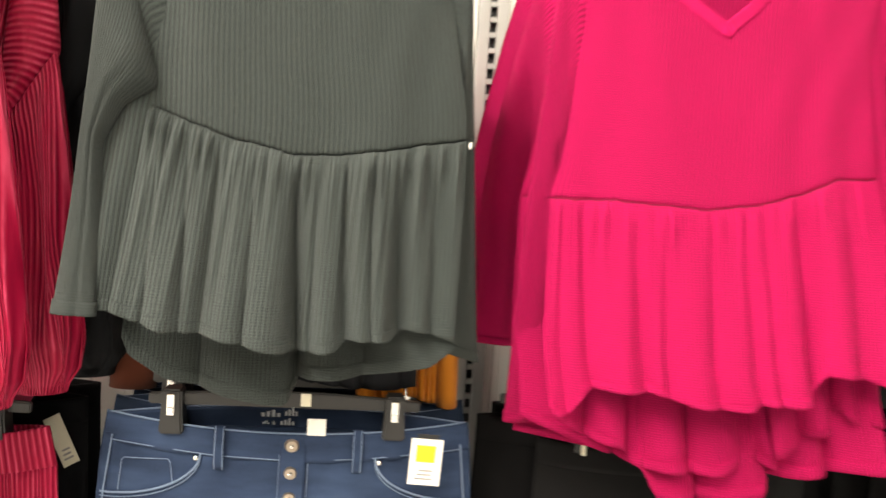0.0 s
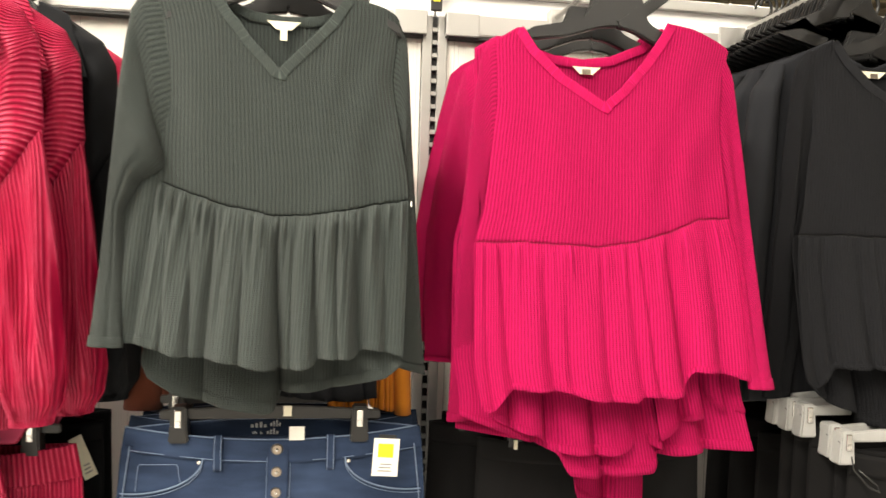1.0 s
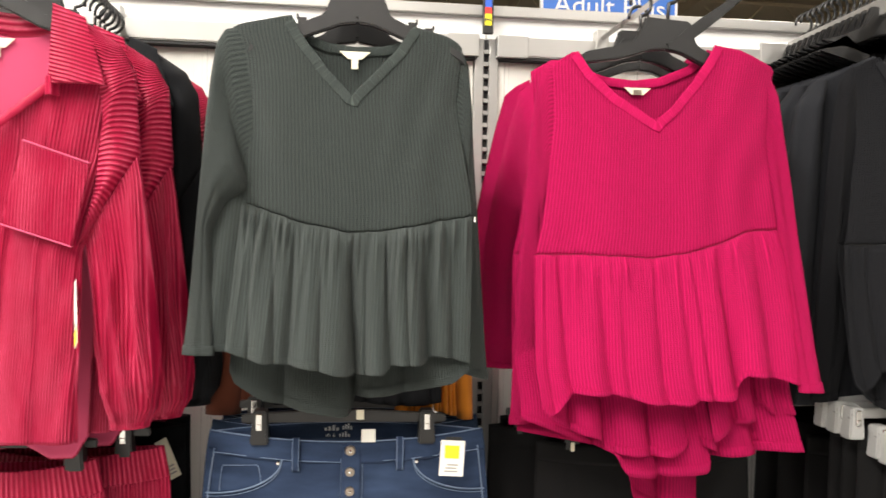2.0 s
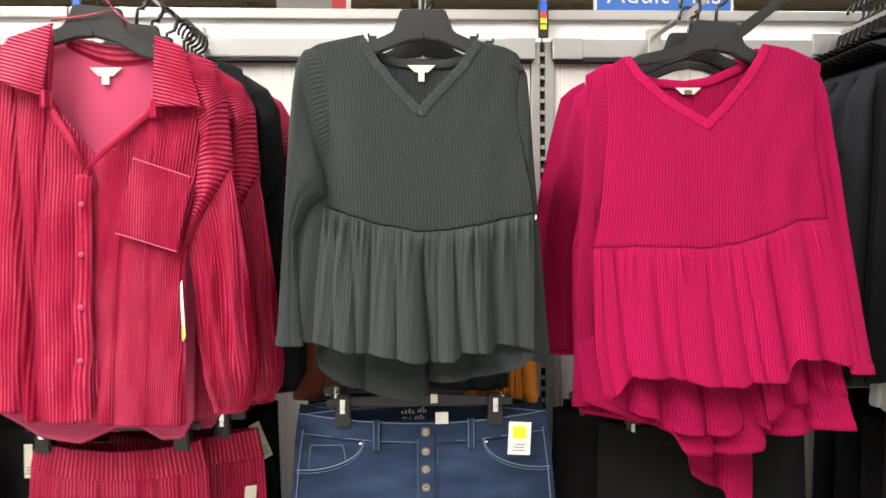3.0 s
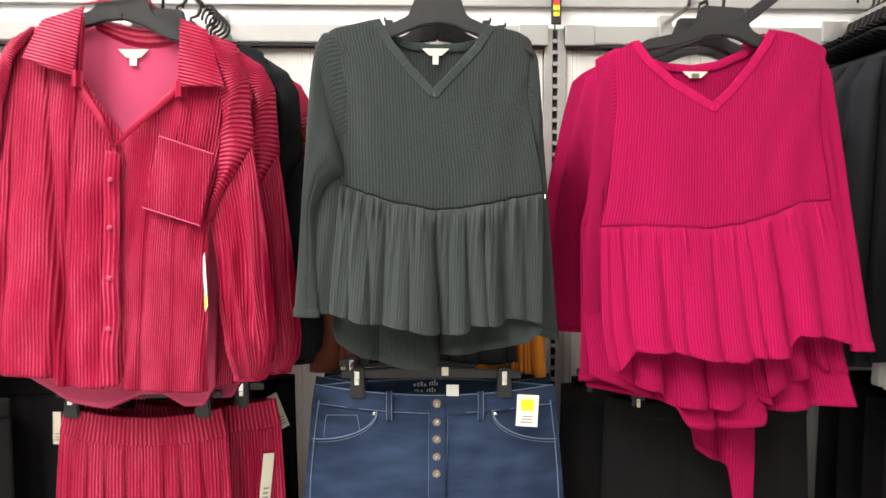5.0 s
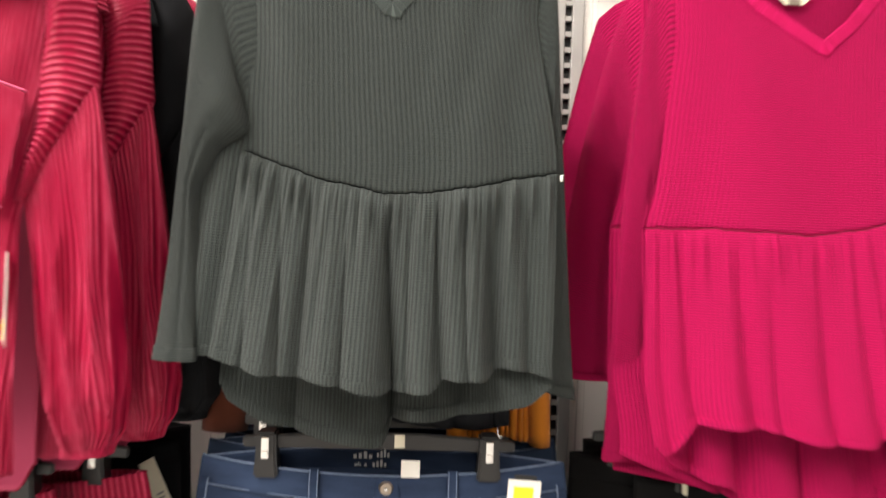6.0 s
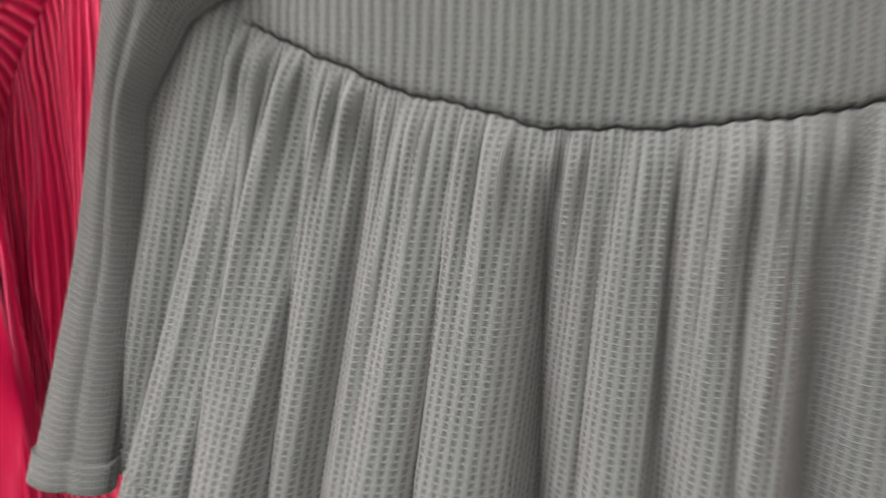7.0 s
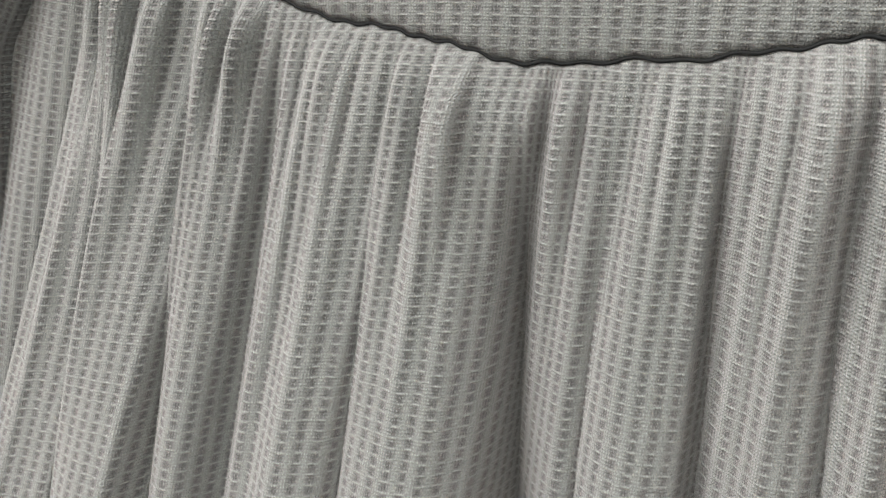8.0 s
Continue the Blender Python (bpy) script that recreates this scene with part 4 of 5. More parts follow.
# tops behind the green one, on the same arm
plain_top(-0.345, -0.33, 1.85, 1.155, 0.185, M["rust"], "rust brown knit top hanging behind the green top", "tops behind", 41, drop=0.72)
plain_top(-0.150, -0.355, 1.78, 1.140, 0.028, M["orange"], "mustard orange folded knit top hanging at the back", "tops behind", 42, drop=0.655, sleeve=0.018)
plain_top(-0.30, -0.40, 1.85, 1.17, 0.14, M["black"], "black knit top hanging behind the green top", "tops behind", 43, drop=0.55)

# ---- crimson cord shirts ----


def cord_shirt(x, y, cloth, label, group, front=True, seed=1):
    """An oversized cord velvet shirt with open collar, placket, chest pocket and full sleeves; x is its middle."""
    t = thing("cord_shirt", x, y, 1.13, label, "shirt", group)
    dx = x + 0.945
    s = np.linspace(0, 1, 110)
    v = np.linspace(0, 1, 90)
    S, V = np.meshgrid(s, v)

    def half_front(name, top, hem, lo, hi, marks, out):
        up = np.interp(s, *np.array(top).T)
        low = line(hem, s)
        Z = up + (low - up) * V
        a = np.interp(Z, *np.array(lo).T)
        b = np.interp(Z, *np.array(hi).T)
        X = dx + a + (b - a) * S
        Y = y - 0.02 - 0.012 * np.sin(math.pi * S) - 0.03 * V + folds(S, V, marks, 0.6) - out
        Y = Y + 0.0028 * np.sin(14 * S + 7 * V + 2 * np.sin(6 * V)) * np.sin(5 * V + 3 * S) + 0.0016 * np.sin(23 * V + 9 * S + 3 * np.sin(7 * S))
        return grid_part(name, X, Y, Z, cloth, t, 0.002, uv=((S * 0.36 + (0.06 * V if out else -0.02 * V)), 1.9 - Z)), X, Y, Z

    # the buttoned front, under half and over half
    under, X1, Y1, Z1 = half_front("front_panel", [(0, 1.80), (0.1, 1.826), (0.595, 1.862), (0.605, 1.74), (1.0, 1.611)], [(0, 1.176), (0.42, 1.171), (0.5, 1.17), (0.55, 1.152), (0.85, 1.150), (0.93, 1.155), (1, 1.165)],
               [(1.1, -1.185), (1.3, -1.178), (1.6, -1.155), (1.86, -1.135)], [(1.1, -0.905), (1.611, -0.902), (1.86, -0.885)],
               [(0.30, 0.60, 0.08, 0.022), (0.62, 0.50, 0.05, 0.012), (0.12, 0.14, 0.05, 0.010), (0.85, 0.88, 0.05, 0.012)], 0.0)
    over, X2, Y2, Z2 = half_front("front_panel", [(0, 1.611), (0.57, 1.722), (0.585, 1.843), (0.8, 1.815), (1, 1.765)], [(0, 1.148), (0.5, 1.145), (1, 1.143)],
               [(1.1, -0.912), (1.611, -0.925), (1.86, -0.930)], [(1.1, -0.752), (1.45, -0.752), (1.6, -0.722), (1.86, -0.695)],
               [(0.02, 0.0, 0.07, 0.008), (0.4, 0.22, 0.10, 0.010), (0.7, 0.62, 0.12, 0.006), (0.95, 0.98, 0.05, 0.010)], 0.006)
    # back, with its pale lining turned to the front
    up = np.interp(s, [0, 0.1, 0.40, 0.46, 0.6, 0.74, 0.80, 1], [1.80, 1.826, 1.862, 1.835, 1.815, 1.825, 1.843, 1.765])
    low = line([(0, 1.19), (0.12, 1.150), (0.3, 1.108), (0.5, 1.098), (0.65, 1.125), (0.75, 1.125), (0.85, 1.098), (0.95, 1.10), (1, 1.14)], s)
    Z = up + (low - up) * V
    X = dx + np.interp(Z, [1.1, 1.5, 1.86], [-1.17, -1.16, -1.135]) + S * np.interp(Z, [1.1, 1.5, 1.86], [0.41, 0.415, 0.44])
    Yb = y + 0.022 + 0.01 * np.sin(9 * S) * V
    grid_part("lining", X, Yb - 0.003, Z, M["lining"], t, 0.001, "smooth rose pink jersey inside")
    grid_part("back_panel", X, Yb + 0.002, Z - 0.003, cloth, t, 0.002)
    # collar: back stand and two pointed leaves
    cs = np.linspace(0, 1, 40)
    CS, CV = np.meshgrid(cs, np.linspace(0, 1, 8))
    grid_part("collar_back", dx - 0.985 + 0.185 * CS, y + 0.02 - 0.008 * np.sin(math.pi * CV), 1.866 - 0.016 * CS - 0.028 * np.sin(math.pi * CS) * (0.4 + 0.6 * CV) - 0.022 * CV, cloth, t, 0.003, uv=(CV * 0.03, CS * 0.2))
    for corners in (((-0.983, 1.872), (-1.062, 1.846), (-1.092, 1.771), (-0.998, 1.737)), ((-0.802, 1.851), (-0.752, 1.830), (-0.716, 1.720), (-0.802, 1.719))):
        (ax, az), (bx, bz), (cx, cz), (ex, ez) = corners
        A, B = np.meshgrid(np.linspace(0, 1, 30), np.linspace(0, 1, 30))
        X3 = (ax * (1 - A) + bx * A) * (1 - B) + (ex * (1 - A) + cx * A) * B
        Z3 = (az * (1 - A) + bz * A) * (1 - B) + (ez * (1 - A) + cz * A) * B
        Y3 = y - 0.047 - 0.010 * np.sin(math.pi * A) * B - 0.008 * B + 0.006 * (1 - B)
        grid_part("collar_leaf", dx + X3, Y3, Z3, cloth, t, 0.004, uv=(Z3 * 1.35 + X3 * 0.36, X3))
        grid_part("collar_stand", dx + ex + 0.02 * (A - 0.5) + 0.003, y - 0.046 - 0.012 * np.sin(math.pi * A), ez + 0.012 - 0.030 * B, cloth, t, 0.003, uv=(A * 0.02, B * 0.03))
    # folded-back edges of the opening
    for pts in ([(-0.996, 1.738), (-0.985, 1.712), (-0.955, 1.668), (-0.922, 1.608)], [(-0.800, 1.724), (-0.83, 1.697), (-0.875, 1.656), (-0.922, 1.608)]):
        tube_part("facing", [(dx + a, y - 0.040 - 0.016 * k / 3, c) for k, (a, c) in enumerate(pts)], [0.007, 0.008, 0.007, 0.004], cloth, t, "rolled front edge of the open collar", 10, 0.4)
    # placket strip, buttons, pocket, hang tag
    PZ = np.linspace(1.60, 1.156, 60)
    PA, PB = np.meshgrid(np.linspace(0, 1, 7), PZ)
    grid_part("placket", dx - 0.945 + 0.030 * PA + 0.0012 * np.sin(PB * 40), y - 0.035 - 0.03 * (1.8 - PB) / 0.66 - 0.003 * np.sin(math.pi * PA) + 0.002 * np.sin(PB * 55), PB + 0 * PA, cloth, t, 0.002, uv=(PA * 0.03, PB))
    for z in (1.545, 1.455, 1.36, 1.265):
        bm = bmesh.new()
        bmesh.ops.create_cone(bm, cap_ends=True, segments=16, radius1=0.0055, radius2=0.0045, depth=0.003, matrix=pose(dx - 0.931, y - 0.044 - 0.03 * (1.8 - z) / 0.66, z, 90))
        part("button", bm, M["lining"], t, "small rose pink button")
    A, B = np.meshgrid(np.linspace(0, 1, 30), np.linspace(0, 1, 30))
    px = (-0.838 * (1 - A) - 0.735 * A) * (1 - B) + (-0.868 * (1 - A) - 0.760 * A) * B
    pz = (1.627 * (1 - A) + 1.593 * A) * (1 - B) + (1.493 * (1 - A) + 1.459 * A) * B
    py = y - 0.045 - 0.03 * (1.80 - pz) / 0.65 - 0.005 * np.sin(math.pi * A) * np.sin(math.pi * B) - 0.004 * np.exp(-(B / 0.1) ** 2)
    pocket = grid_part("pocket", dx + px, py, pz, cloth, t, 0.003, uv=(px * 1.8 + 0.05 * (1.6 - pz), pz))
    for row in (0, -1):
        tube_part("edge", [(dx + px[row, k], py[row, k] - 0.0015, pz[row, k]) for k in range(30)], 0.0016, M["lining"], pocket, "pale rolled pocket edge", sides=6)
    # full sleeves gathered at the cuff
    right = [(-0.672, 1.612, -0.755, 1.468, -0.018, 0.014), (-0.663, 1.56, -0.748, 1.44, -0.018, 0.022), (-0.650, 1.46, -0.738, 1.38, -0.015, 0.034), (-0.640, 1.34, -0.735, 1.30, -0.010, 0.042), (-0.632, 1.240, -0.726, 1.225, -0.008, 0.042), (-0.635, 1.195, -0.718, 1.190, -0.006, 0.034), (-0.648, 1.172, -0.712, 1.168, -0.006, 0.022), (-0.650, 1.160, -0.712, 1.156, -0.006, 0.021)]
    left = [(-1.184, 1.692, -1.146, 1.58, -0.012, 0.012), (-1.191, 1.62, -1.148, 1.52, -0.012, 0.020), (-1.197, 1.51, -1.149, 1.45, -0.008, 0.030), (-1.209, 1.38, -1.150, 1.35, -0.004, 0.036), (-1.215, 1.262, -1.156, 1.252, 0.0, 0.034), (-1.207, 1.222, -1.163, 1.215, 0.0, 0.022), (-1.205, 1.208, -1.165, 1.203, 0.0, 0.021)]
    for k, rows in enumerate((right, left)):
        set_in_sleeve("sleeve", [(dx + a, b, dx + c, e, y + f, d) for a, b, c, e, f, d in rows], cloth, t, None, seed + 7 * k, 110, 120, 0.003, cuff=0, crumple=0.009, tight=1.25)
    # dropped shoulders, from the collar down to the sleeve seam
    for inner, outer in (([(-0.800, 1.842), (-0.735, 1.77), (-0.722, 1.66), (-0.735, 1.55), (-0.757, 1.466)], [(-0.775, 1.838), (-0.706, 1.795), (-0.682, 1.752), (-0.670, 1.612), (-0.752, 1.466)]),
                         ([(-1.075, 1.834), (-1.118, 1.77), (-1.136, 1.69), (-1.142, 1.62), (-1.148, 1.575)], [(-1.090, 1.834), (-1.134, 1.820), (-1.158, 1.786), (-1.184, 1.690), (-1.150, 1.572)])):
        q = np.linspace(0, 1, 60)
        steps = np.linspace(0, 1, 5)
        a2 = np.stack([line(list(zip(steps, [p[i] for p in inner])), q) for i in (0, 1)], 1)
        b2 = np.stack([line(list(zip(steps, [p[i] for p in outer])), q) for i in (0, 1)], 1)
        K, Q = np.meshgrid(np.linspace(0, 1, 16), q)
        CX = a2[:, :1] + (b2[:, :1] - a2[:, :1]) * K
        CZ = a2[:, 1:] + (b2[:, 1:] - a2[:, 1:]) * K
        CY = y - 0.036 - 0.012 * np.sin(math.pi * np.clip(K * 0.8 + 0.1, 0, 1)) + 0.030 * K ** 2.5 + 0.002 * np.sin(20 * Q + 4 * K)
        grid_part("shoulder", dx + CX, CY, CZ, cloth, t, 0.002, uv=(Q * 0.50 - 0.07 * K, K * 0.06))
    bm = bmesh.new()
    lx, lz = dx - 0.912, 1.797
    prism(bm, [(lx - 0.03, lz + 0.008), (lx + 0.03, lz + 0.008), (lx + 0.014, lz - 0.008), (lx - 0.014, lz - 0.008)], y + 0.013, y + 0.0145)
    tag = part("neck_label", bm, M["cream"], t, "cream woven neck label", smooth=False)
    box_part("size_tab", (lx - 0.007, lx + 0.007, y + 0.0115, y + 0.013, lz - 0.024, lz - 0.004), M["cream"], tag, bevel=0)
    return t


RY = -0.54
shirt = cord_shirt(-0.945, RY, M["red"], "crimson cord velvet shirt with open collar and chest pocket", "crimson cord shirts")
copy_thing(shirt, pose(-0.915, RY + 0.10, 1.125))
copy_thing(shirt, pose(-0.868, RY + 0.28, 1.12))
dark_shirt = cord_shirt(-0.88, RY + 0.185, M["black_velvet"], "black cord velvet shirt between the crimson ones", "", seed=4)
for y, z in ((RY, 1.915), (RY + 0.10, 1.91), (RY + 0.185, 1.91), (RY + 0.28, 1.91)):
    top_hanger(-0.905 - (0.015 if y == RY else -0.02), y, z, lean=5, spread=0.16)
for k in range(5):
    top_hanger(-0.86, -0.21 + 0.03 * k, 1.905, spread=0.12)
faceout(-0.875, 0.64, 1.985)
tape = thing("security_tape", -0.93, RY - 0.012, 1.87, "thin dark red tape looped round the hanger", "tape")
tube_part("loop", [(-1.00, RY - 0.012, 1.885), (-0.93, RY - 0.014, 1.895), (-0.885, RY - 0.012, 1.905), (-0.915, RY - 0.008, 1.945)], 0.0018, M["thong"], tape, sides=6)
tube_part("loop", [(-0.885, RY - 0.012, 1.905), (-0.86, RY - 0.008, 1.88)], 0.0018, M["thong"], tape, sides=6)


def hang_tag(x, y, z, wide, tall, label, paper, lean=0.0, sticker=True, turn=0.0, bars=3):
    """A card tag with a coloured sticker and lines of unreadable print."""
    t = thing("price_tag", x, y, z, label, "price tag", "price tags")
    box_part("card", (x - wide / 2, x + wide / 2, y - 0.0008, y, z, z + tall), paper, t, bevel=0)
    if sticker:
        box_part("sticker", (x - wide * 0.32, x + wide * 0.28, y - 0.0016, y - 0.0008, z + tall * 0.5, z + tall * 0.86), M["yellow"], t, "bright yellow price sticker", bevel=0)
    for k in range(bars):
        zz = z + tall * (0.12 + 0.09 * k)
        box_part("print", (x - wide * (0.3 - 0.05 * k), x + wide * (0.26 - 0.04 * (k % 2)), y - 0.0016, y - 0.0008, zz, zz + tall * 0.035), M["ink"], t, bevel=0)
    t.rotation_euler = (0, radians(lean), radians(turn))
    return t


hang_tag(-0.742, RY - 0.085, 1.305, 0.034, 0.105, "white card price tag with yellow band hanging on the shirt", M["card"], lean=-22, turn=-66, sticker=False)
box_part("sticker", (-0.742 - 0.0165, -0.742 + 0.0165, RY - 0.0865, RY - 0.0858, 1.307, 1.330), M["yellow"], bpy.data.objects["price_tag"], "yellow band at the tag end", bevel=0)

# ---- crimson cord trousers ----


def cord_pants(x, y, z, half, cloth, label, group, seed=1):
    p = thing("cord_trousers", x, y, 0.12, label, "trousers", group)
    s = np.linspace(0, 1, 140)
    S, V = np.meshgrid(s, np.linspace(0, 1, 20))
    dip = 0.016 * np.sin(math.pi * s)
    for name, sign in (("waistband", -1), ("waistband", 1)):
        Z = z - dip * (1 if sign < 0 else 0.6) - 0.058 * V
        X = x + (2 * S - 1) * (half + 0.012 * V)
        Y = y + sign * 0.018 * (1 - np.abs(2 * S - 1) ** 4) + 0 * Z
        grid_part(name, X, Y, Z, cloth, p, 0.003)
    V2 = np.linspace(0, 1, 60)
    S, V = np.meshgrid(s, V2)
    rng = np.random.RandomState(seed)
    marks = [(c, c + rng.uniform(-0.02, 0.02), rng.uniform(0.016, 0.035), rng.uniform(0.010, 0.026)) for c in np.linspace(0.05, 0.95, 9)]
    for name, sign in (("leg_front", -1), ("leg_back", 1)):
        top = z - dip * (1 if sign < 0 else 0.6) - 0.056
        Z = top + (0.16 - top) * V
        X = x + (2 * S - 1) * (half + 0.012 + 0.05 * V)
        Y = y + sign * (0.018 + 0.012 * V) * (1 - np.abs(2 * S - 1) ** 4) - sign * folds(S, np.clip(V * 5, 0, 1), marks) * 0.8
        grid_part(name, X, Y, Z, cloth, p, 0.002)
    return p


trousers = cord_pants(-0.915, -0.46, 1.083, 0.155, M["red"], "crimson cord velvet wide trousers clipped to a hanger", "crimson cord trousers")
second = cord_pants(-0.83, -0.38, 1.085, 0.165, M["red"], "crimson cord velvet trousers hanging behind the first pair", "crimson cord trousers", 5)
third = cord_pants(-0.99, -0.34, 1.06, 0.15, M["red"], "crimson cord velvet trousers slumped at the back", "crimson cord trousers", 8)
clip_hanger(-0.93, -0.46, 1.115, 0.17, (-1.063, -0.795), M["plastic"], "black plastic clip hanger holding crimson trousers", "black clip hangers")
clip_hanger(-0.86, -0.38, 1.115, 0.17, (-0.985, -0.735), M["plastic"], "black plastic clip hanger holding crimson trousers", "black clip hangers")
faceout(-0.88, 0.50, 1.18)

# ---- jeans ----


def jeans(x, y, z, cloth, label, group, detail=True):
    """Mid-blue jeans hung flat from the waistband: two body sheets, band, fly, pockets, loops and seams."""
    j = thing("jeans", x, y, 0.10, label, "jeans", group)
    s = np.linspace(0, 1, 140)
    S, V = np.meshgrid(s, np.linspace(0, 1, 90))
    edge_l = [(0.0, -0.27), (0.80, -0.285), (0.87, -0.279), (1.0, -0.268), (1.07, -0.263), (1.13, -0.255)]
    off = z - 1.12
    for name, sign in (("front", -1), ("back", 1)):
        top = z - 0.03 - 0.012 * np.sin(math.pi * s) * (1 if sign < 0 else -0.6)
        low = 0.12 + 0 * s
        Z = top + (low - top) * V
        h = -np.interp(Z - off, *np.array(edge_l).T)
        X = x + (2 * S - 1) * h
        Y = y + sign * (0.022 + 0.012 * np.sin(math.pi * np.clip(V * 3, 0, 1))) * (1 - np.abs(2 * S - 1) ** 3)
        Y = Y + 0.10 * np.exp(-((S - 0.5) / 0.035) ** 2) * np.clip((0.84 - Z) / 0.25, 0, 1) * -sign * 0.3
        Y = Y + sign * 0.0022 * np.sin(Z * 150 + 5 * np.sin(S * 9)) * np.exp(-((S - 0.5) / 0.33) ** 2) * np.clip((1.0 - Z) * 8, 0, 1)
        Y = Y + sign * 0.0026 * np.sin(46 * S + 9 * np.sin(3 * V)) * np.exp(-(V / 0.06) ** 2) + sign * 0.0016 * np.sin(31 * V + 14 * np.abs(S - 0.5) * 3) * np.exp(-(((V - 0.14) / 0.10) ** 2))
        grid_part(name, X, Y, Z, cloth, j, 0.0025)
    for sign in (-1, 1):
        SB, VB = np.meshgrid(s, np.linspace(0, 1, 8))
        up = z - 0.018 * np.sin(math.pi * s) if sign < 0 else z + 0.010 * np.sin(math.pi * s) - 0.004
        Z = up - 0.040 * VB
        X = x + (2 * SB - 1) * (0.256 + 0.006 * VB)
        Y = y + sign * (0.026 * (1 - np.abs(2 * SB - 1) ** 3) + 0.001)
        Y = Y + 0.0016 * np.sin(38 * SB + 5 * np.sin(8 * SB)) * VB
        grid_part("waistband", X, Y, Z, cloth, j, 0.004)
        tube_part("topstitch", [(X[0, k], Y[0, k] - 0.001, Z[0, k] + 0.001) for k in range(0, 140, 2)], 0.0013 if detail else 0.0006, M["stitch"], j, "pale worn waistband edge", sides=5)
    if not detail:
        return j

    def front_y(px, pz):
        r = abs(px - x) / 0.275
        return y - (0.022 + 0.012 * math.sin(math.pi * min(1, max(0, (z - 0.03 - pz) * 3)))) * (1 - min(1, r) ** 3) - 0.003

    def seam(name, pts, label="pale topstitching", r=0.0007, parent=j, smooth=6):
        pts = np.array(pts, float)
        t = np.linspace(0, 1, len(pts))
        q = np.linspace(0, 1, len(pts) * smooth)
        xs, zs = line(list(zip(t, pts[:, 0])), q), line(list(zip(t, pts[:, 1])), q)
        return tube_part(name, [(a, front_y(a, b) - 0.0006, b) for a, b in zip(xs, zs)], r, M["stitch"], parent, label, sides=5)

    # fly with its buttons
    bm = bmesh.new()
    A, B = np.meshgrid(np.linspace(0, 1, 8), np.linspace(0, 1, 40))
    FX, FZ = x - 0.012 + 0.036 * A, z - 0.02 - 0.225 * B
    FY = np.vectorize(front_y)(FX, FZ) - 0.002 - 0.002 * np.sin(math.pi * A)
    grid_part("fly", FX, FY, FZ, cloth, j, 0.003)
    for dz in (0.034, 0.072, 0.107, 0.143, 0.178):
        bm = bmesh.new()
        bmesh.ops.create_cone(bm, cap_ends=True, segments=20, radius1=0.0112 if dz < 0.05 else 0.0095, radius2=0.0078, depth=0.005, matrix=pose(x + 0.004, front_y(x, z - dz) - 0.006, z - dz, 90))
        but = part("button", bm, M["brass"], j, "antique metal fly button", smooth=False)
        bm = bmesh.new()
        bmesh.ops.create_cone(bm, cap_ends=True, segments=12, radius1=0.0035, radius2=0.002, depth=0.003, matrix=pose(x + 0.004, front_y(x, z - dz) - 0.0092, z - dz, 90))
        part("stud", bm, M["chrome"], but)
    for a in (-0.013, 0.027):
        seam("fly_seam", [(x + a, z - 0.022), (x + a, z - 0.10), (x + a - (0.004 if a > 0 else 0), z - 0.20), (x + (0.004 if a > 0 else a), z - 0.235)])
    seam("crotch_seam", [(x + 0.003, z - 0.235), (x + 0.0, z - 0.28), (x, z - 0.33)])
    # front pockets, coin pocket, rivets
    for side in (-1, 1):
        pts = [(x + side * (0.122 + 0.14 * (1 - math.cos(a))), z - 0.050 - 0.064 * math.sin(a)) for a in np.linspace(0, math.pi / 2, 14)]
        seam("pocket_edge", pts, "pale double-stitched pocket edge", 0.0016)
        seam("pocket_seam", [(a, b - 0.006) for a, b in pts])
        seam("side_seam", [(x + side * 0.246, z - 0.03), (x + side * 0.256, z - 0.11), (x + side * 0.264, z - 0.2), (x + side * 0.27, z - 0.32), (x + side * 0.268, z - 0.6)], "pale side seam", 0.0013)
        bm = bmesh.new()
        bmesh.ops.create_cone(bm, cap_ends=True, segments=12, radius1=0.0045, radius2=0.003, depth=0.003, matrix=pose(x + side * 0.128, front_y(x + side * 0.128, z - 0.056) - 0.002, z - 0.056, 90))
        part("rivet", bm, M["chrome"], j, "small steel rivet")
        # belt loop
        lx = x + side * 0.096
        A, B = np.meshgrid(np.linspace(0, 1, 6), np.linspace(0, 1, 14))
        LX = lx + 0.014 * (A - 0.5)
        LZ = z - 0.008 - 0.062 * B
        LY = y - 0.029 - 0.006 * np.sin(math.pi * B) - 0.001 * np.sin(math.pi * A)
        loop = grid_part("belt_loop", LX, LY, LZ, cloth, j, 0.003)
        for a in (-0.0055, 0.0055):
            tube_part("stitch", [(lx + a, LY[k, 2] - 0.0018, LZ[k, 2]) for k in range(14)], 0.0008, M["stitch"], loop, "pale loop stitching", sides=5)
    seam("coin_pocket", [(x - 0.235, z - 0.110), (x - 0.231, z - 0.066), (x - 0.228, z - 0.062), (x - 0.166, z - 0.060), (x - 0.163, z - 0.064), (x - 0.158, z - 0.094)], "pale coin pocket stitching", smooth=12)
    seam("band_seam", [(x - 0.25, z - 0.038), (x - 0.1, z - 0.052), (x, z - 0.056), (x + 0.1, z - 0.052), (x + 0.25, z - 0.038)], "pale waistband seam", 0.0008)
    # printed mark and care label on the inside of the back band
    yb = y + 0.0215
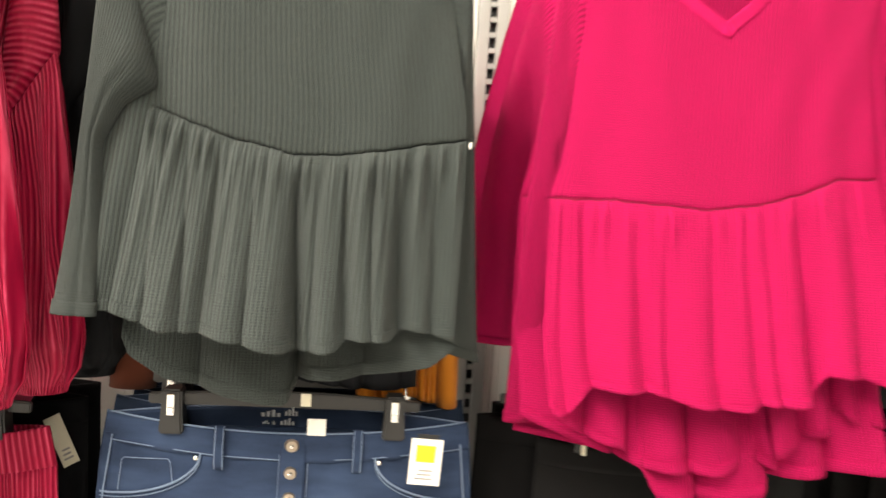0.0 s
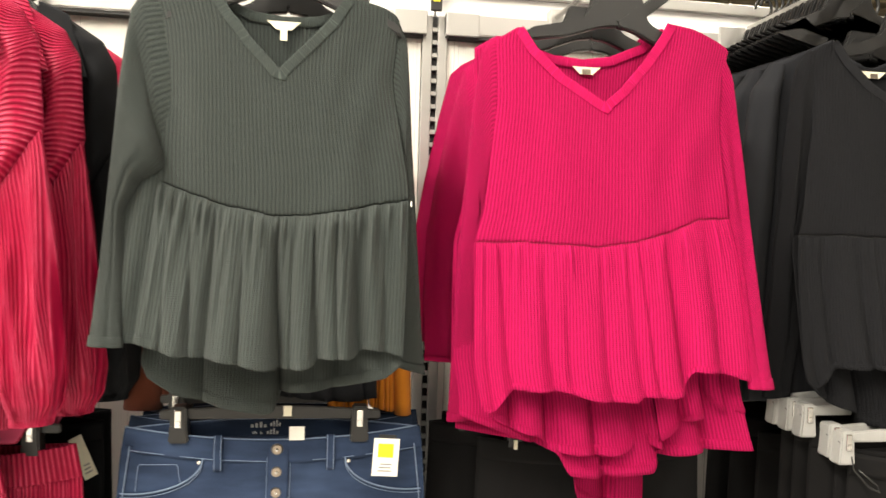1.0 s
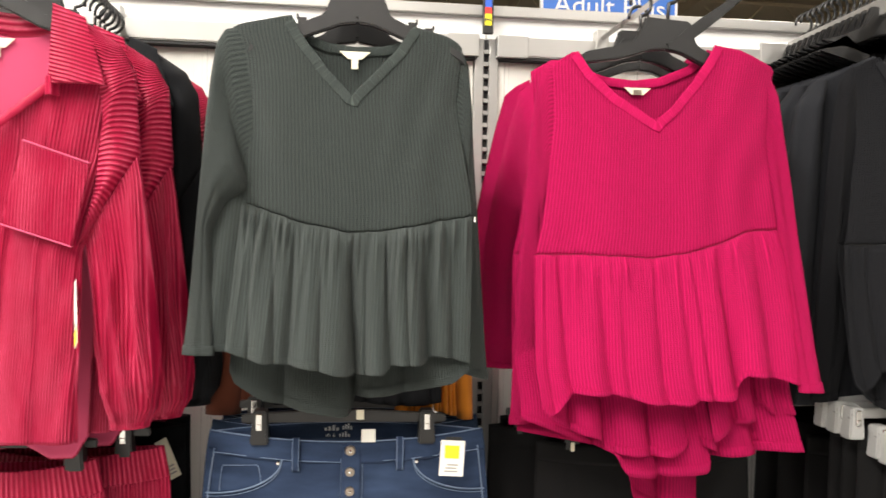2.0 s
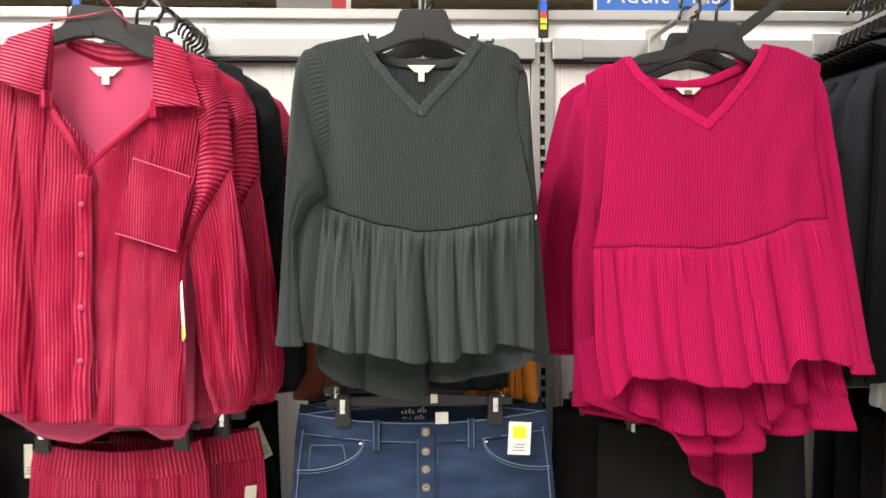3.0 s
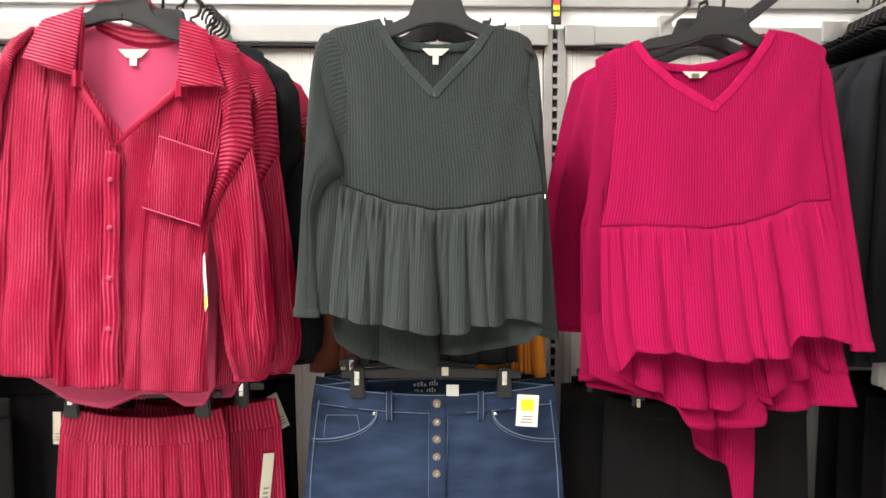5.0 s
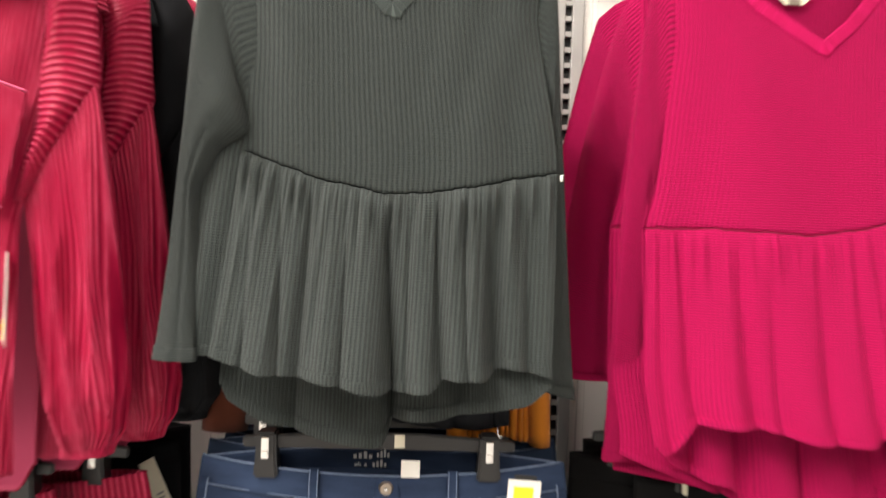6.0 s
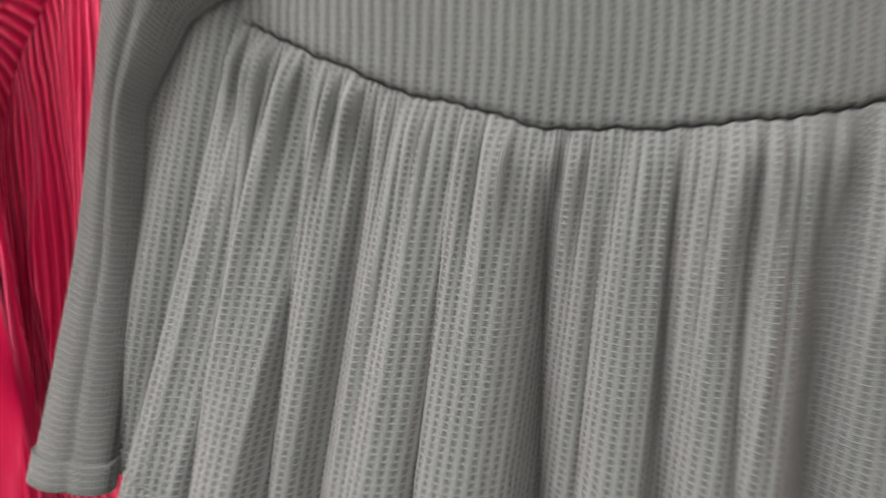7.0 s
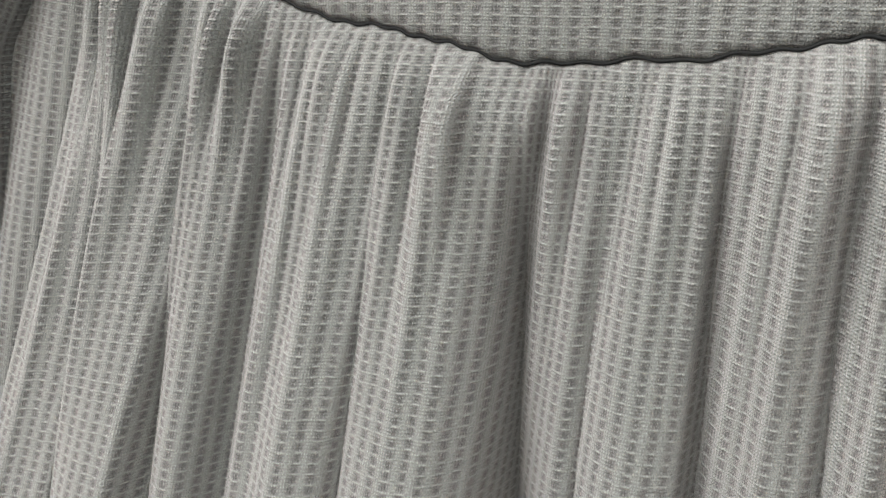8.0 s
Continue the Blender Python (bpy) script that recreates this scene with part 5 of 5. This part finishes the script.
    for a, w, b, h in ((-0.046, 0.030, 0.0, 0.010), (-0.012, 0.020, 0.002, 0.012), (-0.044, 0.010, -0.011, 0.005), (-0.030, 0.004, -0.012, 0.006), (-0.018, 0.022, -0.012, 0.010)):
        for k in range(4):
            box_part("print", (x + a + w * k / 4, x + a + w * (k + 0.62) / 4, yb - 0.0012, yb - 0.0002, z - 0.004 + b - 0.004, z - 0.004 + b + h * (0.55 + 0.45 * ((k * 7) % 3) / 2) - 0.004), M["logo_ink"], j, "white printed brand mark", bevel=0)
    care = box_part("care_label", (x + 0.024, x + 0.050, y - 0.031, y - 0.0302, z - 0.018, z + 0.006), M["card"], j, "white satin care label", bevel=0)
    return j


main_jeans = jeans(-0.318, -0.415, 1.122, M["denim"], "mid-blue button-fly jeans with pale stitching on a clip hanger", "blue jeans")
for k, (dy, dz, dx) in enumerate(((0.06, 0.006, -0.006), (0.11, 0.004, 0.006), (0.16, 0.0, 0.0))):
    jeans(-0.318 + dx, -0.415 + dy, 1.122 + dz, M["navy"], "dark blue jeans hanging behind the front pair", "blue jeans", detail=False)
clip_hanger(-0.325, -0.43, 1.150, 0.19, (-0.481, -0.172), M["plastic"], "black plastic clip hanger holding the blue jeans", "black clip hangers")
clip_hanger(-0.33, -0.35, 1.160, 0.20, (-0.50, -0.15), M["plastic"], "black plastic clip hanger behind the front jeans", "black clip hangers")
clip_hanger(-0.33, -0.29, 1.165, 0.20, (-0.50, -0.15), M["plastic"], "black plastic clip hanger behind the front jeans", "black clip hangers")
faceout(-0.325, 0.47, 1.225)
tag = hang_tag(-0.128, -0.470, 1.046, 0.045, 0.066, "white card price tag with yellow sticker on the jeans", M["card"], lean=3)
box_part("hole_tab", (-0.142, -0.112, -0.4685, -0.4670, 1.108, 1.118), M["dark_gap"], tag, "dark tab at the tag's top", bevel=0)
small = thing("size_sticker", -0.298, -0.36, 1.150, "olive green size sticker on the hanger bar", "sticker")
box_part("sticker", (-0.304, -0.290, -0.462, -0.461, 1.150, 1.168), M["cream"], small, bevel=0)

# ---- black trousers and white clip hangers ----


def flat_pants(x, y, z, half, cloth, label, group, seed=1):
    p = thing("trousers", x, y, 0.12, label, "trousers", group)
    rng = np.random.RandomState(seed)
    s = np.linspace(0, 1, 60)
    S, V = np.meshgrid(s, np.linspace(0, 1, 50))
    marks = [(c, c + rng.uniform(-0.05, 0.05), 0.04, rng.uniform(0.006, 0.016)) for c in (0.15, 0.38, 0.62, 0.85)]
    for name, sign in (("front", -1), ("back", 1)):
        top = z - 0.012 * np.sin(math.pi * s) * (1 if sign < 0 else -0.2)
        Z = top + (0.14 - top) * V
        X = x + (2 * S - 1) * (half + 0.03 * V)
        Y = y + sign * 0.018 * (1 - np.abs(2 * S - 1) ** 4) - sign * folds(S, V, marks) + 0.05 * sign * -1 * np.exp(-((S - 0.5) / 0.05) ** 2) * np.clip((0.75 - Z) * 3, 0, 1) * 0.4
        grid_part(name, X, Y, Z, cloth, p, 0.002)
    SB, VB = np.meshgrid(s, np.linspace(0, 1, 6))
    grid_part("waistband", x + (2 * SB - 1) * (half + 0.002), y - 0.0195 * (1 - np.abs(2 * SB - 1) ** 4) - 0.002, z - 0.012 * np.sin(math.pi * SB) - 0.04 * VB, cloth, p, 0.002)
    return p


for k, (x, y, z, half) in enumerate(((0.285, -0.36, 1.085, 0.225), (0.20, -0.29, 1.10, 0.225), (0.235, -0.23, 1.105, 0.225))):
    flat_pants(x, y, z, half, M["pants"], "black knit trousers clipped to a black hanger", "black trousers", 51 + k)
    clip_hanger(x, y, z + 0.03, 0.19, (x - 0.155, x + 0.155), M["plastic"], "black plastic clip hanger holding black trousers", "black clip hangers")
faceout(0.25, 0.46, 1.18)
glint = thing("button_pin", 0.128, -0.385, 1.072, "small brass clasp on the black waistband", "clasp")
box_part("clasp", (0.125, 0.132, -0.387, -0.380, 1.066, 1.084), M["cream"], glint, bevel=0.001)
for k, (x, y, z) in enumerate(((0.90, -0.30, 1.075), (0.885, -0.22, 1.09), (0.87, -0.15, 1.10))):
    flat_pants(x, y, z, 0.22, M["pants"], "black knit trousers on a white clip hanger", "black trousers at the end", 61 + k)
for k, (x, y, z) in enumerate(((0.785, -0.40, 1.168), (0.793, -0.43, 1.163), (0.803, -0.462, 1.158), (0.845, -0.482, 1.125), (0.852, -0.507, 1.118))):
    clip_hanger(x, y, z, 0.145, (x - 0.13, x + 0.13), M["white_plastic"], "milky white plastic clip hanger", "white clip hangers")
    flat_pants(x + 0.02, y, z - 0.03, 0.135, M["pants"], "black knit leggings on a white clip hanger", "black trousers at the end", 71 + k)
faceout(0.83, 0.54, 1.225)
cord = thing("elastic_loop", 0.73, -0.53, 1.05, "thin black elastic loop hanging from the hanger", "cord")
tube_part("loop", [(0.728, -0.527, 1.085), (0.732, -0.53, 1.06), (0.76, -0.535, 1.03), (0.782, -0.535, 1.020), (0.776, -0.535, 1.033), (0.742, -0.53, 1.06)], 0.0016, M["plastic"], cord, sides=6)

# ---- black tops on the end arm ----
END = dict(PINK, y=-0.45, middle=0.87, low=1.12, fine=(120, 50), cols=200, rows=60, seed=33)
END["left"] = [(z, x + 0.625) for z, x in PINK["left"]]
END["right"] = [(z, x + 0.625) for z, x in PINK["right"]]
for key in ("front_neck", "back_neck", "seam", "hem", "back_hem"):
    END[key] = [(a, z + 0.03) for a, z in PINK[key]]
END.pop("under")
END["sleeves"] = [([(xo + 0.628, zo + 0.03, xi + 0.628, zi + 0.03, y + 0.045, d) for xo, zo, xi, zi, y, d in rows], valley, seed + 40) for rows, valley, seed in PINK["sleeves"]]
END["label"] = (0.81, 1.815, 0.026)
peplum_top(END, M["black_rib"], M["plastic"], "black ribbed peplum top on the end arm", "")
top_hanger(0.87, -0.45, 1.93, spread=0.18)
for k in range(1, 7):
    plain_top(0.845 - 0.008 * k, -0.43 + 0.055 * k, 1.888 - 0.002 * k, 1.14 + 0.02 * (k % 2), 0.205 + 0.004 * k, M["black"], "black knit top hanging in the row", "black tops on the end arm", 80 + k, drop=0.66)
    top_hanger(0.845, -0.43 + 0.055 * k, 1.912, spread=0.12)
for k in range(14):
    top_hanger(0.80, -0.06 - 0.024 * k, 1.995, spread=0.05, tilt=0, group="empty hangers on the end arm")
arm = thing("end_bar", 0.79, -0.03, 1.98, "long brushed steel bar reaching out from the wall", "hanging arm")
box_part("bar", (0.775, 0.79, -0.75, -0.03, 1.975, 2.012), M["rail"], arm)
box_part("bracket", (0.70, 0.80, -0.04, -0.03, 1.95, 2.006), M["rail"], arm)

# ---- neighbours at the far side ----
plain_top(-1.56, -0.40, 1.82, 1.15, 0.22, M["navy"], "dark blue denim shirt on the neighbouring arm", "navy shirts", 91)
plain_top(-1.53, -0.30, 1.82, 1.14, 0.22, M["navy"], "dark blue denim shirt on the neighbouring arm", "navy shirts", 92)
top_hanger(-1.56, -0.40, 1.87, spread=0.17)
faceout(-1.54, 0.5, 1.985)
flat_pants(-1.47, -0.36, 1.08, 0.22, M["pants"], "charcoal knit trousers beside the crimson pairs", "charcoal trousers", 95)
flat_pants(-1.30, -0.25, 1.12, 0.20, M["pants"], "black trousers hanging behind the crimson pairs", "black trousers behind", 99)
flat_pants(-1.10, -0.22, 1.10, 0.16, M["pants"], "black trousers hanging behind the crimson pairs", "black trousers behind", 96)
flat_pants(-0.86, -0.18, 1.10, 0.2, M["black_velvet"], "black cord trousers hanging behind the crimson pairs", "black trousers behind", 97)
flat_pants(-0.82, -0.27, 1.10, 0.17, M["black_velvet"], "black cord trousers hanging behind the crimson pairs", "black trousers behind", 98)
hang_tag(-1.19, -0.275, 0.955, 0.018, 0.075, "narrow cream price tag with yellow end", M["cream"], sticker=False)
hang_tag(-0.660, -0.30, 1.00, 0.024, 0.085, "cream card tag twisted on dark trousers", M["cream"], lean=-22, sticker=False, turn=30)
hang_tag(-0.685, -0.405, 0.86, 0.026, 0.11, "cream card tag on the crimson trousers", M["cream"], lean=6, sticker=False, turn=40)

# ---- labels, sign and what shows over the wall ----


def flag_holder(x, mark):
    f = thing("size_flag", x, -0.04, 1.990, "black label holder with blue, red and yellow size sticker", "label holder", "size flags")
    box_part("holder", (x - 0.013, x + 0.013, -0.046, -0.036, 1.990, 2.26), M["plastic"], f)
    for z0, z1, m in ((2.010, 2.038, "yellow"), (2.038, 2.054, "sticker_red"), (2.054, 2.103, "sticker_blue"), (2.103, 2.218, "white")):
        box_part("sticker", (x - 0.008, x + 0.008, -0.0475, -0.0458, z0, z1), M[m], f, bevel=0)
    text_part("number", mark, 0.02, pose(x + 0.006, -0.0485, 2.018, 90, -90, 0), M["dark_ink"], f)
    text_part("number", "12", 0.013, pose(x - 0.007, -0.0485, 2.083, 90, 0, 0), M["white"], f)


flag_holder(-1.172, "2")
flag_holder(-0.003, "3")
sign = thing("hanging_sign", 1.18, 2.62, 2.82, "blue department sign with white lettering", "sign")
box_part("board", (0.77, 1.59, 2.60, 2.63, 2.822, 3.25), M["blue"], sign)
for dims in ((0.755, 0.77, 2.598, 2.632, 2.822, 3.25), (1.59, 1.605, 2.598, 2.632, 2.822, 3.25)):
    box_part("edge", dims, M["white"], sign, bevel=0.001)
for x in (0.9, 1.45):
    tube_part("rod", [(x, 2.615, 3.25), (x, 2.615, 6.21)], 0.006, M["chrome"], sign)
text_part("lettering", "Adult Plus", 0.17, pose(0.83, 2.596, 2.885, 90, 0, 0), M["white"], sign, "white sign lettering")
pipe = thing("ceiling_banner", -0.95, 4.5, 3.35, "red and white hanging banner end", "banner")
box_part("cloth", (-1.02, -0.90, 4.5, 4.52, 3.36, 6.21), M["sticker_red"], pipe)
box_part("edge", (-0.90, -0.86, 4.5, 4.52, 3.36, 6.21), M["white"], pipe)
pillar = tagged(box_part("pillar", (-1.75, -1.15, 6.0, 6.6, 0, 6.2), M["store_wall"], bevel=0.01), "square white painted store column", "column", kind="structure")
